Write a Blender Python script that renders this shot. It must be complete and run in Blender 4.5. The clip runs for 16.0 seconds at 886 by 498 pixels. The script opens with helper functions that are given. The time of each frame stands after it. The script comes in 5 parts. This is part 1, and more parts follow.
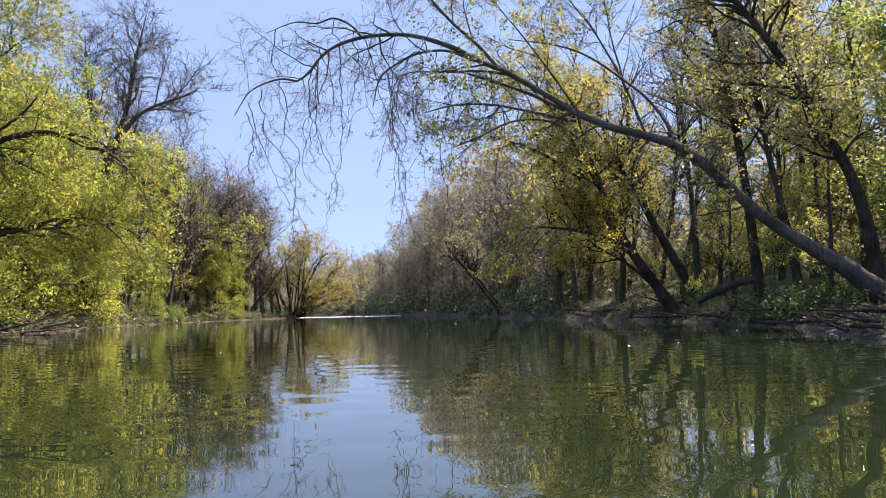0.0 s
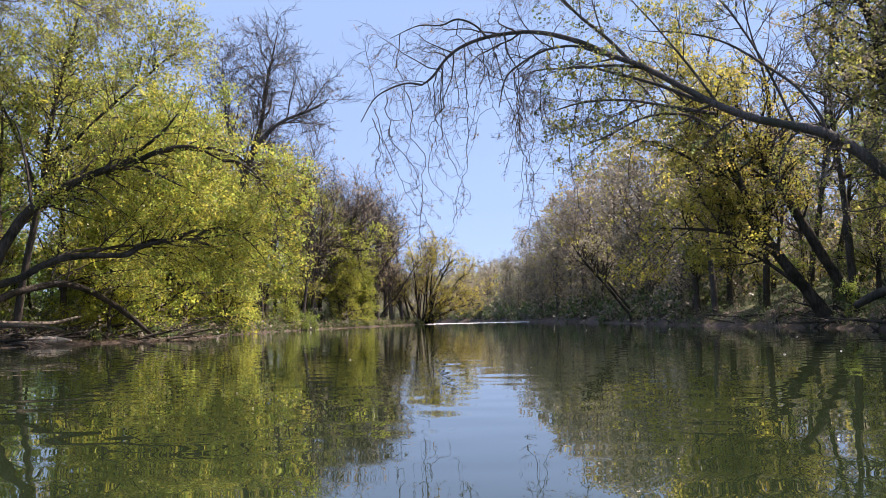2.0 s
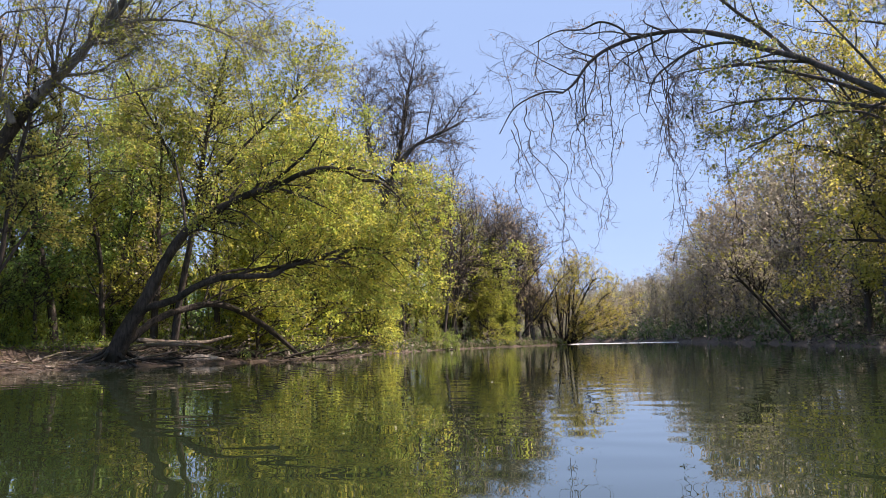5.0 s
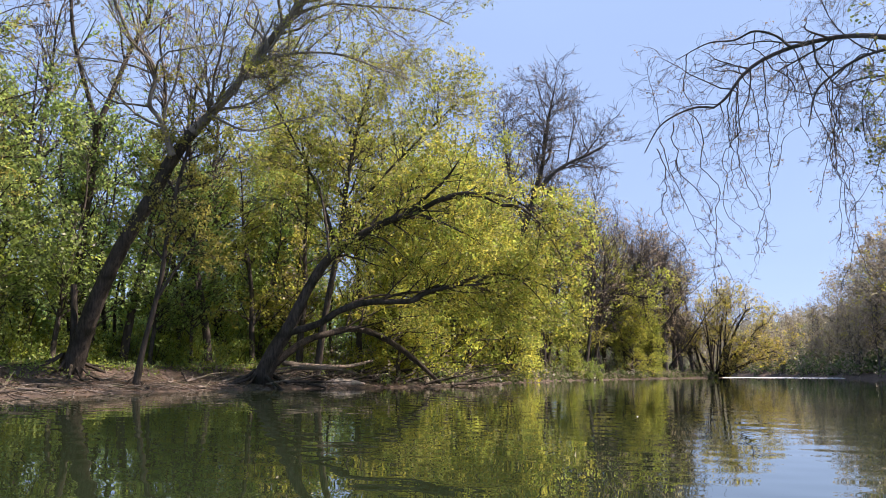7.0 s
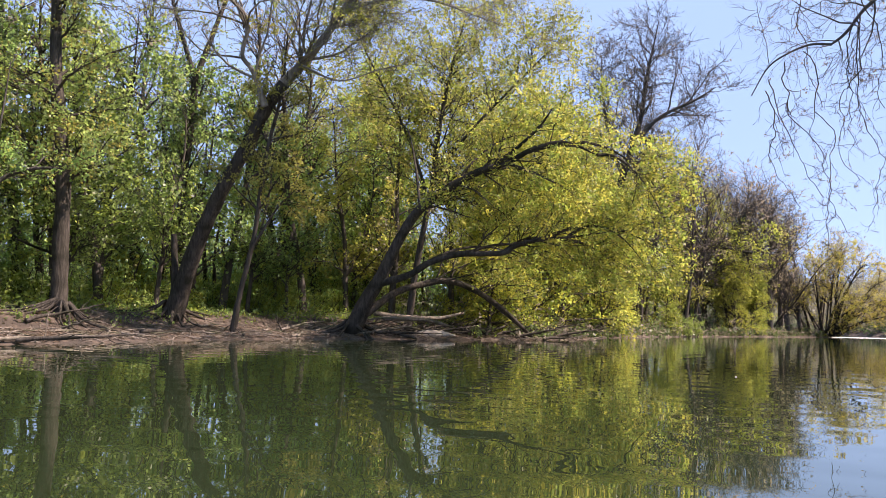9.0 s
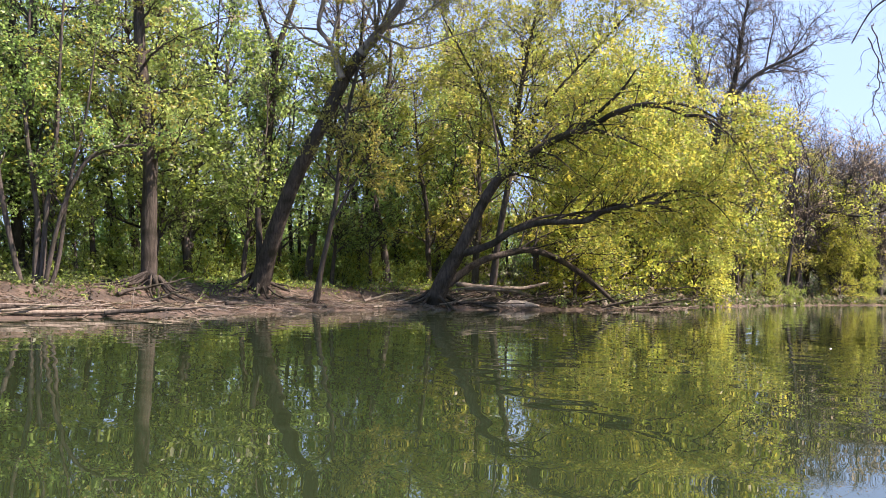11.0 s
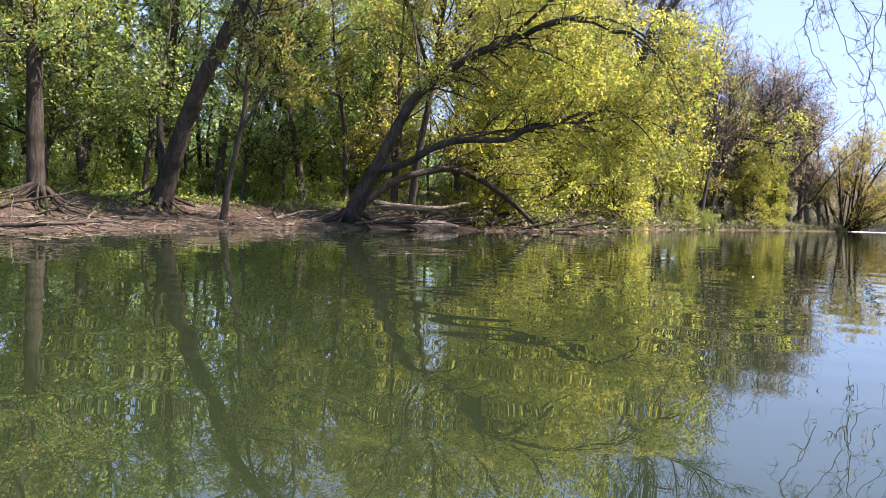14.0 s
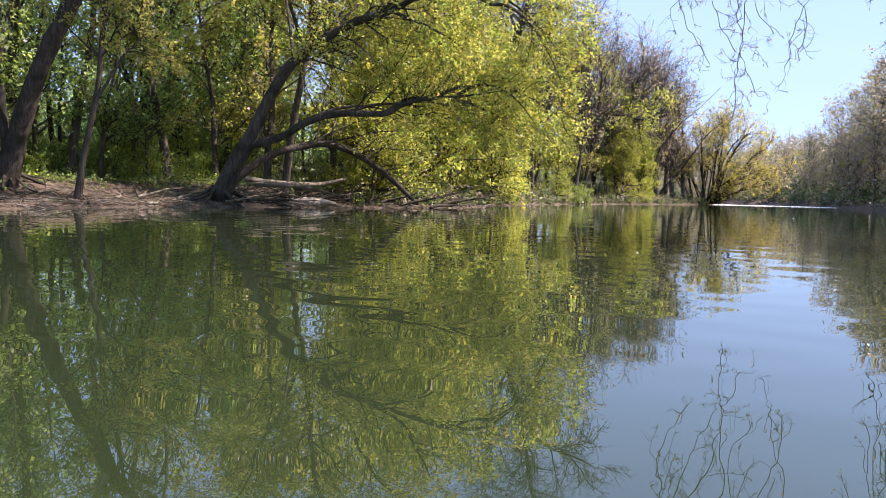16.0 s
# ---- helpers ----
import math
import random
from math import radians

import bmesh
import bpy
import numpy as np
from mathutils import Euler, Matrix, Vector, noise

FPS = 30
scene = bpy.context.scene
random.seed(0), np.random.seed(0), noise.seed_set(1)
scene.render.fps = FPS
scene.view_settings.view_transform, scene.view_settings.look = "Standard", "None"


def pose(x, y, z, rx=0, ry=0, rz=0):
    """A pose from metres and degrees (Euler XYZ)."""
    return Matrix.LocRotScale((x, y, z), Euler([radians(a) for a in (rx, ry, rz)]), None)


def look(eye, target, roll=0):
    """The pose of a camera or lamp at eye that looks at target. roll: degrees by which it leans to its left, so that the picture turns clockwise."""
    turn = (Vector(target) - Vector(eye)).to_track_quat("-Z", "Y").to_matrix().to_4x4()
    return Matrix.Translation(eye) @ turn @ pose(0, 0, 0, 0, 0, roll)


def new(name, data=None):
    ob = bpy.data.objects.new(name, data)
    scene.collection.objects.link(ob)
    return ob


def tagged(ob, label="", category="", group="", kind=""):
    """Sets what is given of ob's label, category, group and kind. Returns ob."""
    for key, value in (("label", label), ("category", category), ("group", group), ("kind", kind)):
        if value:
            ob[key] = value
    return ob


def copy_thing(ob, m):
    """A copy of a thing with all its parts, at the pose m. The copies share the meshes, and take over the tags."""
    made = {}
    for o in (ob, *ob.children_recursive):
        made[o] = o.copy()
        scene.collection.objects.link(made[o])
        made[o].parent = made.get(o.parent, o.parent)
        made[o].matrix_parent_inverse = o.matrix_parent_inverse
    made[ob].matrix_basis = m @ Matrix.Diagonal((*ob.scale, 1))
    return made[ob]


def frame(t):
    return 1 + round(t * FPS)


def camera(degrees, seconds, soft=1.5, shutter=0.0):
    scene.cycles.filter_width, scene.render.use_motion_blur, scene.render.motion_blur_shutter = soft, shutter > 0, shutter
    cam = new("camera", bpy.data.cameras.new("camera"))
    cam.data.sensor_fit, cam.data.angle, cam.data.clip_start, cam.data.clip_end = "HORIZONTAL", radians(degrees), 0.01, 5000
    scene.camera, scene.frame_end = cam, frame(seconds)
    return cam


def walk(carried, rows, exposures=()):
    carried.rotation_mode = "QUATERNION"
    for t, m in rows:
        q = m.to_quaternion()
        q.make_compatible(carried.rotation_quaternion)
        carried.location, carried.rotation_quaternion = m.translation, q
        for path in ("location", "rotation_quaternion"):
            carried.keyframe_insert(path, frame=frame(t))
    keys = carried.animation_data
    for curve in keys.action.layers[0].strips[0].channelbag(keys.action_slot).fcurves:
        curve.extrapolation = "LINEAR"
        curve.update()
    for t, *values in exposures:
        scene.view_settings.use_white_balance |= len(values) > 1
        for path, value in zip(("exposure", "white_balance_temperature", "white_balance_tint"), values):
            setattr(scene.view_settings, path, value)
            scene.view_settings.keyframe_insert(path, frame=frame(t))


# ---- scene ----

# ---- camera ----
cam = camera(57.4, 16.0, soft=0.65)
# seconds, eye x, y, z, then yaw to the left of +y, pitch and roll in degrees
ROWS = [
    (0, 0.000, 0.000, 0.702, 0.344, 4.128, -0.992),
    (0.5, -0.025, 0.129, 0.702, 2.565, 4.038, -1.066),
    (1, -0.050, 0.260, 0.702, 4.565, 4.221, -1.145),
    (1.5, -0.075, 0.393, 0.702, 7.084, 4.703, -1.175),
    (2, -0.101, 0.527, 0.701, 9.275, 4.734, -1.225),
    (2.5, -0.130, 0.662, 0.701, 11.513, 4.562, -1.256),
    (3, -0.161, 0.795, 0.700, 13.594, 4.389, -1.295),
    (3.5, -0.194, 0.920, 0.700, 15.363, 4.219, -1.236),
    (3.7, -0.208, 0.968, 0.700, 16.075, 4.151, -1.256),
    (5.8, -0.373, 1.428, 0.700, 22.337, 7.712, -0.610),
    (6, -0.388, 1.475, 0.700, 23.601, 7.826, -0.448),
    (6.5, -0.421, 1.604, 0.700, 27.043, 8.507, -0.095),
    (7, -0.448, 1.732, 0.699, 29.224, 8.369, 0.207),
    (7.5, -0.471, 1.859, 0.699, 31.002, 8.119, 0.386),
    (8, -0.492, 1.979, 0.699, 32.906, 7.189, 0.751),
    (8.5, -0.516, 2.095, 0.699, 34.448, 5.757, 1.070),
    (9, -0.538, 2.211, 0.699, 36.049, 4.973, 1.311),
    (9.2, -0.543, 2.260, 0.699, 36.757, 4.835, 1.375),
    (11.3, -0.530, 2.821, 0.698, 43.088, 2.264, 0.886),
    (11.5, -0.537, 2.876, 0.698, 43.396, 1.835, 0.955),
    (12, -0.578, 3.021, 0.698, 44.343, 0.926, 1.161),
    (12.5, -0.645, 3.169, 0.698, 45.096, -0.140, 1.584),
    (13, -0.737, 3.315, 0.699, 44.001, -1.581, 2.183),
    (13.5, -0.851, 3.450, 0.699, 40.132, -2.454, 1.999),
    (14, -0.978, 3.576, 0.699, 36.953, -2.811, 1.868),
    (14.5, -1.101, 3.701, 0.700, 34.320, -3.215, 1.748),
    (15, -1.197, 3.829, 0.700, 31.747, -3.445, 1.648),
    (15.5, -1.265, 3.959, 0.701, 30.415, -3.675, 1.601),
    (16, -1.326, 4.085, 0.701, 28.322, -4.245, 1.489),
]


def aim(x, y, z, yaw, pitch, roll):
    a, b = radians(yaw), radians(pitch)
    way = Vector((-math.sin(a) * math.cos(b), math.cos(a) * math.cos(b), math.sin(b)))
    eye = Vector((x, y, z))
    return look(eye, eye + way * 10, roll)


walk(cam, [(r[0], aim(*r[1:])) for r in ROWS], exposures=[(0, 1.05, 7000, 29), (3.5, 0.92, 7100, 28), (7, 1.0, 7200, 28), (9, 1.23, 7200, 29), (12.5, 1.64, 7200, 29), (16, 1.42, 6900, 29)])

# ---- world and sun ----
SUN_AZIMUTH, SUN_HEIGHT = radians(58), radians(53)  # azimuth clockwise from +y
world = bpy.data.worlds.new("sky")
scene.world = world
world.use_nodes = True
wn = world.node_tree
sky = wn.nodes.new("ShaderNodeTexSky")
sky.sky_type, sky.sun_disc = "NISHITA", False
sky.sun_elevation, sky.sun_rotation = SUN_HEIGHT, SUN_AZIMUTH
sky.altitude = 1200
sky.air_density, sky.dust_density, sky.ozone_density = 0.75, 0.0, 1.7
# a thin even veil of high cloud, a little streaked, over the clear sky
sky_at = wn.nodes.new("ShaderNodeTexCoord")
drawn_out = wn.nodes.new("ShaderNodeMapping")
drawn_out.inputs["Scale"].default_value = (1.0, 2.2, 5.0)
drawn_out.inputs["Rotation"].default_value = (0.0, 0.2, 0.5)
streaks = wn.nodes.new("ShaderNodeTexNoise")
streaks.inputs["Scale"].default_value, streaks.inputs["Detail"].default_value = 1.7, 5.0
veil = wn.nodes.new("ShaderNodeMapRange")
veil.inputs[1].default_value, veil.inputs[2].default_value = 0.35, 0.75
veil.inputs[3].default_value, veil.inputs[4].default_value = 0.78, 0.92
cloud = wn.nodes.new("ShaderNodeMixRGB")
cloud.inputs[2].default_value = (1.62, 2.72, 4.4, 1)
wn.links.new(sky_at.outputs["Generated"], drawn_out.inputs[0])
wn.links.new(drawn_out.outputs[0], streaks.inputs["Vector"])
wn.links.new(streaks.outputs["Fac"], veil.inputs[0])
wn.links.new(veil.outputs[0], cloud.inputs[0])
wn.links.new(sky.outputs[0], cloud.inputs[1])
wn.links.new(cloud.outputs[0], wn.nodes["Background"].inputs[0])
wn.nodes["Background"].inputs[1].default_value = 0.125

sun = new("sun", bpy.data.lights.new("sun", "SUN"))
sun.data.energy, sun.data.angle, sun.data.color = 5.0, radians(0.53), (1.0, 0.94, 0.84)
sun_way = Vector((math.sin(SUN_AZIMUTH) * math.cos(SUN_HEIGHT), math.cos(SUN_AZIMUTH) * math.cos(SUN_HEIGHT), math.sin(SUN_HEIGHT)))
sun.matrix_world = look(sun_way * 80, (0, 0, 0))


# ---- materials ----
def material(name):
    m = bpy.data.materials.new(name)
    m.use_nodes = True
    return m, m.node_tree, m.node_tree.nodes["Principled BSDF"]


def node(tree, kind, **values):
    n = tree.nodes.new(kind)
    for key, value in values.items():
        n.inputs[key].default_value = value
    return n


def ramp(tree, factor, stops):
    r = tree.nodes.new("ShaderNodeValToRGB")
    while len(r.color_ramp.elements) < len(stops):
        r.color_ramp.elements.new(0.5)
    for e, (at, colour) in zip(r.color_ramp.elements, stops):
        e.position, e.color = at, (*colour, 1)
    tree.links.new(factor, r.inputs[0])
    return r.outputs[0]


def leaf_material(name, dark, mid, light, through_share=0.68):
    """Thin leaves: each leaf its own shade, light shining through."""
    m, tree, bsdf = material(name)
    geo = tree.nodes.new("ShaderNodeNewGeometry")
    obj = tree.nodes.new("ShaderNodeObjectInfo")
    tex = tree.nodes.new("ShaderNodeTexCoord")
    clump = node(tree, "ShaderNodeTexNoise", Scale=2.2, Detail=3.0)
    tree.links.new(tex.outputs["Object"], clump.inputs["Vector"])
    add = tree.nodes.new("ShaderNodeMath")
    add.operation = "MULTIPLY_ADD"
    add.inputs[1].default_value, add.inputs[2].default_value = 0.4, 0.06
    tree.links.new(geo.outputs["Random Per Island"], add.inputs[0])
    add2 = tree.nodes.new("ShaderNodeMath")
    add2.operation = "MULTIPLY_ADD"
    add2.inputs[1].default_value = 0.55
    tree.links.new(clump.outputs["Fac"], add2.inputs[0])
    tree.links.new(add.outputs[0], add2.inputs[2])
    colour = ramp(tree, add2.outputs[0], [(0.12, dark), (0.5, mid), (0.85, light)])
    hue = node(tree, "ShaderNodeHueSaturation")
    shift = tree.nodes.new("ShaderNodeMapRange")
    shift.inputs[3].default_value, shift.inputs[4].default_value = 0.485, 0.515
    tree.links.new(obj.outputs["Random"], shift.inputs[0])
    tree.links.new(shift.outputs[0], hue.inputs["Hue"])
    tree.links.new(colour, hue.inputs["Color"])
    tree.links.new(hue.outputs[0], bsdf.inputs["Base Color"])
    bsdf.inputs["Roughness"].default_value = 0.4
    bsdf.inputs["Specular IOR Level"].default_value = 0.7
    glow = tree.nodes.new("ShaderNodeBsdfTranslucent")
    # young leaves let more light through than they throw back
    thin = node(tree, "ShaderNodeHueSaturation", Value=1.6)
    tree.links.new(hue.outputs[0], thin.inputs["Color"])
    tree.links.new(thin.outputs[0], glow.inputs[0])
    mix = tree.nodes.new("ShaderNodeMixShader")
    mix.inputs[0].default_value = through_share
    tree.links.new(bsdf.outputs[0], mix.inputs[1])
    tree.links.new(glow.outputs[0], mix.inputs[2])
    tree.links.new(mix.outputs[0], tree.nodes["Material Output"].inputs[0])
    return m


LEAF = {
    "yellow": leaf_material("leaf_yellow", (0.085, 0.092, 0.014), (0.29, 0.30, 0.042), (0.43, 0.43, 0.09)),
    "lime": leaf_material("leaf_lime", (0.06, 0.08, 0.014), (0.215, 0.265, 0.044), (0.36, 0.40, 0.095)),
    "green": leaf_material("leaf_green", (0.05, 0.08, 0.022), (0.185, 0.28, 0.075), (0.34, 0.45, 0.145)),
    # dark green, also standing in for foliage in shade
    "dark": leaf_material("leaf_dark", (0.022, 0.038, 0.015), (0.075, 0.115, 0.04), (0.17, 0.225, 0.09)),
    "olive": leaf_material("leaf_olive", (0.095, 0.092, 0.022), (0.25, 0.242, 0.055), (0.39, 0.38, 0.105)),
    "orange": leaf_material("leaf_orange", (0.13, 0.105, 0.02), (0.32, 0.265, 0.055), (0.45, 0.38, 0.11)),
    # grey-brown buds, lightened to stand in for hazy air over the hillside
    "haze": leaf_material("leaf_haze", (0.085, 0.074, 0.054), (0.20, 0.178, 0.132), (0.33, 0.30, 0.215), 0.5),
    "litter": leaf_material("leaf_litter", (0.04, 0.027, 0.017), (0.10, 0.068, 0.042), (0.22, 0.155, 0.105), 0.1),
    "bud": leaf_material("leaf_bud", (0.11, 0.09, 0.062), (0.20, 0.17, 0.12), (0.30, 0.26, 0.19)),
}


def bark_material(name, dark, light, scale=1.0, patch=None):
    m, tree, bsdf = material(name)
    tex = tree.nodes.new("ShaderNodeTexCoord")
    stretch = node(tree, "ShaderNodeMapping")
    stretch.inputs["Scale"].default_value = (1, 1, 0.16)
    tree.links.new(tex.outputs["Object"], stretch.inputs[0])
    grain = node(tree, "ShaderNodeTexNoise", Scale=17.0 * scale, Detail=8.0, Roughness=0.72)
    tree.links.new(stretch.outputs[0], grain.inputs["Vector"])
    blotch = node(tree, "ShaderNodeTexNoise", Scale=1.6, Detail=3.0)
    tree.links.new(tex.outputs["Object"], blotch.inputs["Vector"])
    base = ramp(tree, grain.outputs["Fac"], [(0.3, dark), (0.7, light)])
    mix = node(tree, "ShaderNodeMixRGB")
    mix.blend_type = "MIX"
    tree.links.new(base, mix.inputs[1])
    mix.inputs[2].default_value = (*(patch or (dark[0] * 0.8, dark[1] * 1.05, dark[2] * 0.7)), 1)
    tree.links.new(ramp(tree, blotch.outputs["Fac"], [(0.48, (0, 0, 0)), (0.66, (0.8, 0.8, 0.8))]), mix.inputs[0])
    tree.links.new(mix.outputs[0], bsdf.inputs["Base Color"])
    bsdf.inputs["Roughness"].default_value = 0.9
    bsdf.inputs["Specular IOR Level"].default_value = 0.2
    bump = node(tree, "ShaderNodeBump", Strength=1.0, Distance=0.05)
    tree.links.new(grain.outputs["Fac"], bump.inputs["Height"])
    tree.links.new(bump.outputs[0], bsdf.inputs["Normal"])
    return m


BARK = bark_material("bark_dark", (0.018, 0.015, 0.012), (0.11, 0.094, 0.078))
BARK_PALE = bark_material("bark_pale", (0.10, 0.088, 0.074), (0.34, 0.31, 0.26), 0.7, (0.10, 0.085, 0.065))
BARK_GREY = bark_material("bark_grey", (0.034, 0.029, 0.025), (0.125, 0.108, 0.094))
BARK_ASH = bark_material("bark_ash", (0.055, 0.049, 0.047), (0.18, 0.16, 0.15))
DRIFT = bark_material("driftwood", (0.10, 0.082, 0.065), (0.31, 0.265, 0.22), 0.8)
PALE_LOG = bark_material("bleached_wood", (0.28, 0.24, 0.20), (0.52, 0.46, 0.39), 0.6, (0.3, 0.25, 0.2))


def ground_material():
    m, tree, bsdf = material("bank_soil")
    tex = tree.nodes.new("ShaderNodeTexCoord")
    xyz = tree.nodes.new("ShaderNodeSeparateXYZ")
    tree.links.new(tex.outputs["Object"], xyz.inputs[0])
    fine = node(tree, "ShaderNodeTexNoise", Scale=9.0, Detail=8.0, Roughness=0.7)
    broad = node(tree, "ShaderNodeTexNoise", Scale=0.55, Detail=4.0)
    for n in (fine, broad):
        tree.links.new(tex.outputs["Object"], n.inputs["Vector"])
    mud = ramp(tree, fine.outputs["Fac"], [(0.25, (0.026, 0.018, 0.012)), (0.5, (0.092, 0.064, 0.045)), (0.75, (0.175, 0.13, 0.098))])
    litter = ramp(tree, fine.outputs["Fac"], [(0.3, (0.035, 0.04, 0.014)), (0.55, (0.095, 0.115, 0.035)), (0.8, (0.19, 0.19, 0.075))])
    # broad noise darkens the mud in uneven patches
    mottle = node(tree, "ShaderNodeTexNoise", Scale=1.7, Detail=5.0, Roughness=0.62)
    tree.links.new(tex.outputs["Object"], mottle.inputs["Vector"])
    dark_mud = node(tree, "ShaderNodeMixRGB")
    dark_mud.inputs[2].default_value = (0.035, 0.025, 0.018, 1)
    tree.links.new(ramp(tree, mottle.outputs["Fac"], [(0.44, (0, 0, 0)), (0.6, (0.85, 0.85, 0.85))]), dark_mud.inputs[0])
    tree.links.new(mud, dark_mud.inputs[1])
    mud = dark_mud.outputs[0]
    # leaf litter and low growth cover the higher ground
    edge = tree.nodes.new("ShaderNodeMath")
    edge.operation = "MULTIPLY_ADD"
    edge.inputs[1].default_value = 0.5
    tree.links.new(broad.outputs["Fac"], edge.inputs[0])
    tree.links.new(xyz.outputs["Z"], edge.inputs[2])
    cover = ramp(tree, edge.outputs[0], [(0.92, (0, 0, 0)), (1.2, (1, 1, 1))])
    mix = node(tree, "ShaderNodeMixRGB")
    tree.links.new(cover, mix.inputs[0])
    tree.links.new(mud, mix.inputs[1])
    tree.links.new(litter, mix.inputs[2])
    tree.links.new(mix.outputs[0], bsdf.inputs["Base Color"])
    bsdf.inputs["Roughness"].default_value = 0.85
    bump = node(tree, "ShaderNodeBump", Strength=0.8, Distance=0.06)
    tree.links.new(fine.outputs["Fac"], bump.inputs["Height"])
    tree.links.new(bump.outputs[0], bsdf.inputs["Normal"])
    return m


SOIL = ground_material()


def water_material():
    m, tree, bsdf = material("river_water")
    tex = tree.nodes.new("ShaderNodeTexCoord")
    silt = node(tree, "ShaderNodeTexNoise", Scale=0.12, Detail=3.0)
    tree.links.new(tex.outputs["Object"], silt.inputs["Vector"])
    tree.links.new(ramp(tree, silt.outputs["Fac"], [(0.3, (0.0145, 0.0235, 0.0095)), (0.7, (0.0195, 0.030, 0.0125))]), bsdf.inputs["Base Color"])
    bsdf.inputs["Roughness"].default_value = 0.0
    bsdf.inputs["IOR"].default_value = 1.76
    swell = node(tree, "ShaderNodeTexNoise", Scale=1.9, Detail=0.0, Roughness=0.45)
    ripple = node(tree, "ShaderNodeTexNoise", Scale=6.0, Detail=1.0, Roughness=0.5, Distortion=0.3)
    calm = node(tree, "ShaderNodeTexNoise", Scale=0.09, Detail=2.0)
    # wavelets lie across the river
    across = node(tree, "ShaderNodeMapping")
    across.inputs["Rotation"].default_value = (0, 0, radians(-28))
    across.inputs["Scale"].default_value = (0.8, 1.15, 1.0)
    tree.links.new(tex.outputs["Object"], across.inputs[0])
    for n in (swell, ripple):
        tree.links.new(across.outputs[0], n.inputs["Vector"])
    tree.links.new(tex.outputs["Object"], calm.inputs["Vector"])
    patch = ramp(tree, calm.outputs["Fac"], [(0.42, (0.1, 0.1, 0.1)), (0.62, (1, 1, 1))])
    gain = tree.nodes.new("ShaderNodeMath")
    gain.operation = "MULTIPLY"
    tree.links.new(ripple.outputs["Fac"], gain.inputs[0])
    tree.links.new(patch, gain.inputs[1])
    low = node(tree, "ShaderNodeBump", Strength=1.0, Distance=0.0046)
    high = node(tree, "ShaderNodeBump", Strength=1.0, Distance=0.00035)
    tree.links.new(swell.outputs["Fac"], low.inputs["Height"])
    tree.links.new(gain.outputs[0], high.inputs["Height"])
    tree.links.new(low.outputs[0], high.inputs["Normal"])
    tree.links.new(high.outputs[0], bsdf.inputs["Normal"])
    return m


WATER = water_material()

# ---- helpers for meshes ----
RNG = np.random.default_rng(7)


def mesh_object(name, verts, quads, mat, parent=None, label="", kind="", smooth=True, tris=None):
    verts = np.asarray(verts, np.float32).reshape(-1, 3)
    quads = np.asarray(quads, np.int32).reshape(-1, 4)
    tris = np.zeros((0, 3), np.int32) if tris is None else np.asarray(tris, np.int32).reshape(-1, 3)
    me = bpy.data.meshes.new(name)
    me.vertices.add(len(verts))
    me.vertices.foreach_set("co", verts.ravel())
    me.loops.add(quads.size + tris.size)
    me.loops.foreach_set("vertex_index", np.concatenate([quads.ravel(), tris.ravel()]))
    me.polygons.add(len(quads) + len(tris))
    starts = np.concatenate([np.arange(len(quads)) * 4, quads.size + np.arange(len(tris)) * 3])
    me.polygons.foreach_set("loop_start", starts.astype(np.int32))
    if smooth:
        me.polygons.foreach_set("use_smooth", np.ones(len(quads) + len(tris), bool))
    me.materials.append(mat)
    me.update(calc_edges=True)
    ob = new(name, me)
    if parent is not None:
        ob.parent = parent
    if label or kind:
        tagged(ob, label=label, kind=kind)
    return ob


def thing(name, at, label, category, group="", kind=""):
    ob = new(name)
    ob.location = at
    ob.empty_display_size = 0.3
    return tagged(ob, label, category, group, kind)


def unit(v):
    return v / np.maximum(np.linalg.norm(v, axis=-1, keepdims=True), 1e-9)


def smooth_line(points, count):
    """A smooth curve of so many points through control points, with any number of columns."""
    p = np.asarray(points, float)
    p = np.vstack([2 * p[0] - p[1], p, 2 * p[-1] - p[-2]])
    s = np.linspace(0, len(p) - 3 - 1e-6, count)
    i, u = s.astype(int), (s % 1)[:, None]
    a, b, c, d = p[i], p[i + 1], p[i + 2], p[i + 3]
    return 0.5 * (2 * b + (c - a) * u + (2 * a - 5 * b + 4 * c - d) * u**2 + (3 * b - a - 3 * c + d) * u**3)


def tubes(P, R, sides, rough=0.0):
    """Tapered tubes along the lines P (n, k, 3) with radii R (n, k)."""
    n, k, _ = P.shape
    T = unit(np.gradient(P, axis=1))
    mean = unit(P[:, -1] - P[:, 0])
    ref = np.where(np.abs(mean[:, 2:3]) < 0.8, [[0.0, 0.0, 1.0]], [[1.0, 0.0, 0.0]])
    U = unit(np.cross(T, ref[:, None]))
    V = np.cross(T, U)
    a = np.arange(sides) * 2 * np.pi / sides
    ring = U[:, :, None] * np.cos(a)[:, None] + V[:, :, None] * np.sin(a)[:, None]
    rr = np.repeat(R[:, :, None], sides, 2)
    if rough:
        rr = rr * (1 + rough * RNG.normal(size=rr.shape))
    verts = (P[:, :, None] + ring * rr[..., None]).reshape(-1, 3)
    base = (np.arange(n)[:, None, None] * k + np.arange(k - 1)[None, :, None]) * sides
    j = np.arange(sides)[None, None]
    j2 = (j + 1) % sides
    quads = np.stack([base + j, base + j2, base + sides + j2, base + sides + j], -1).reshape(-1, 4)
    return verts, quads


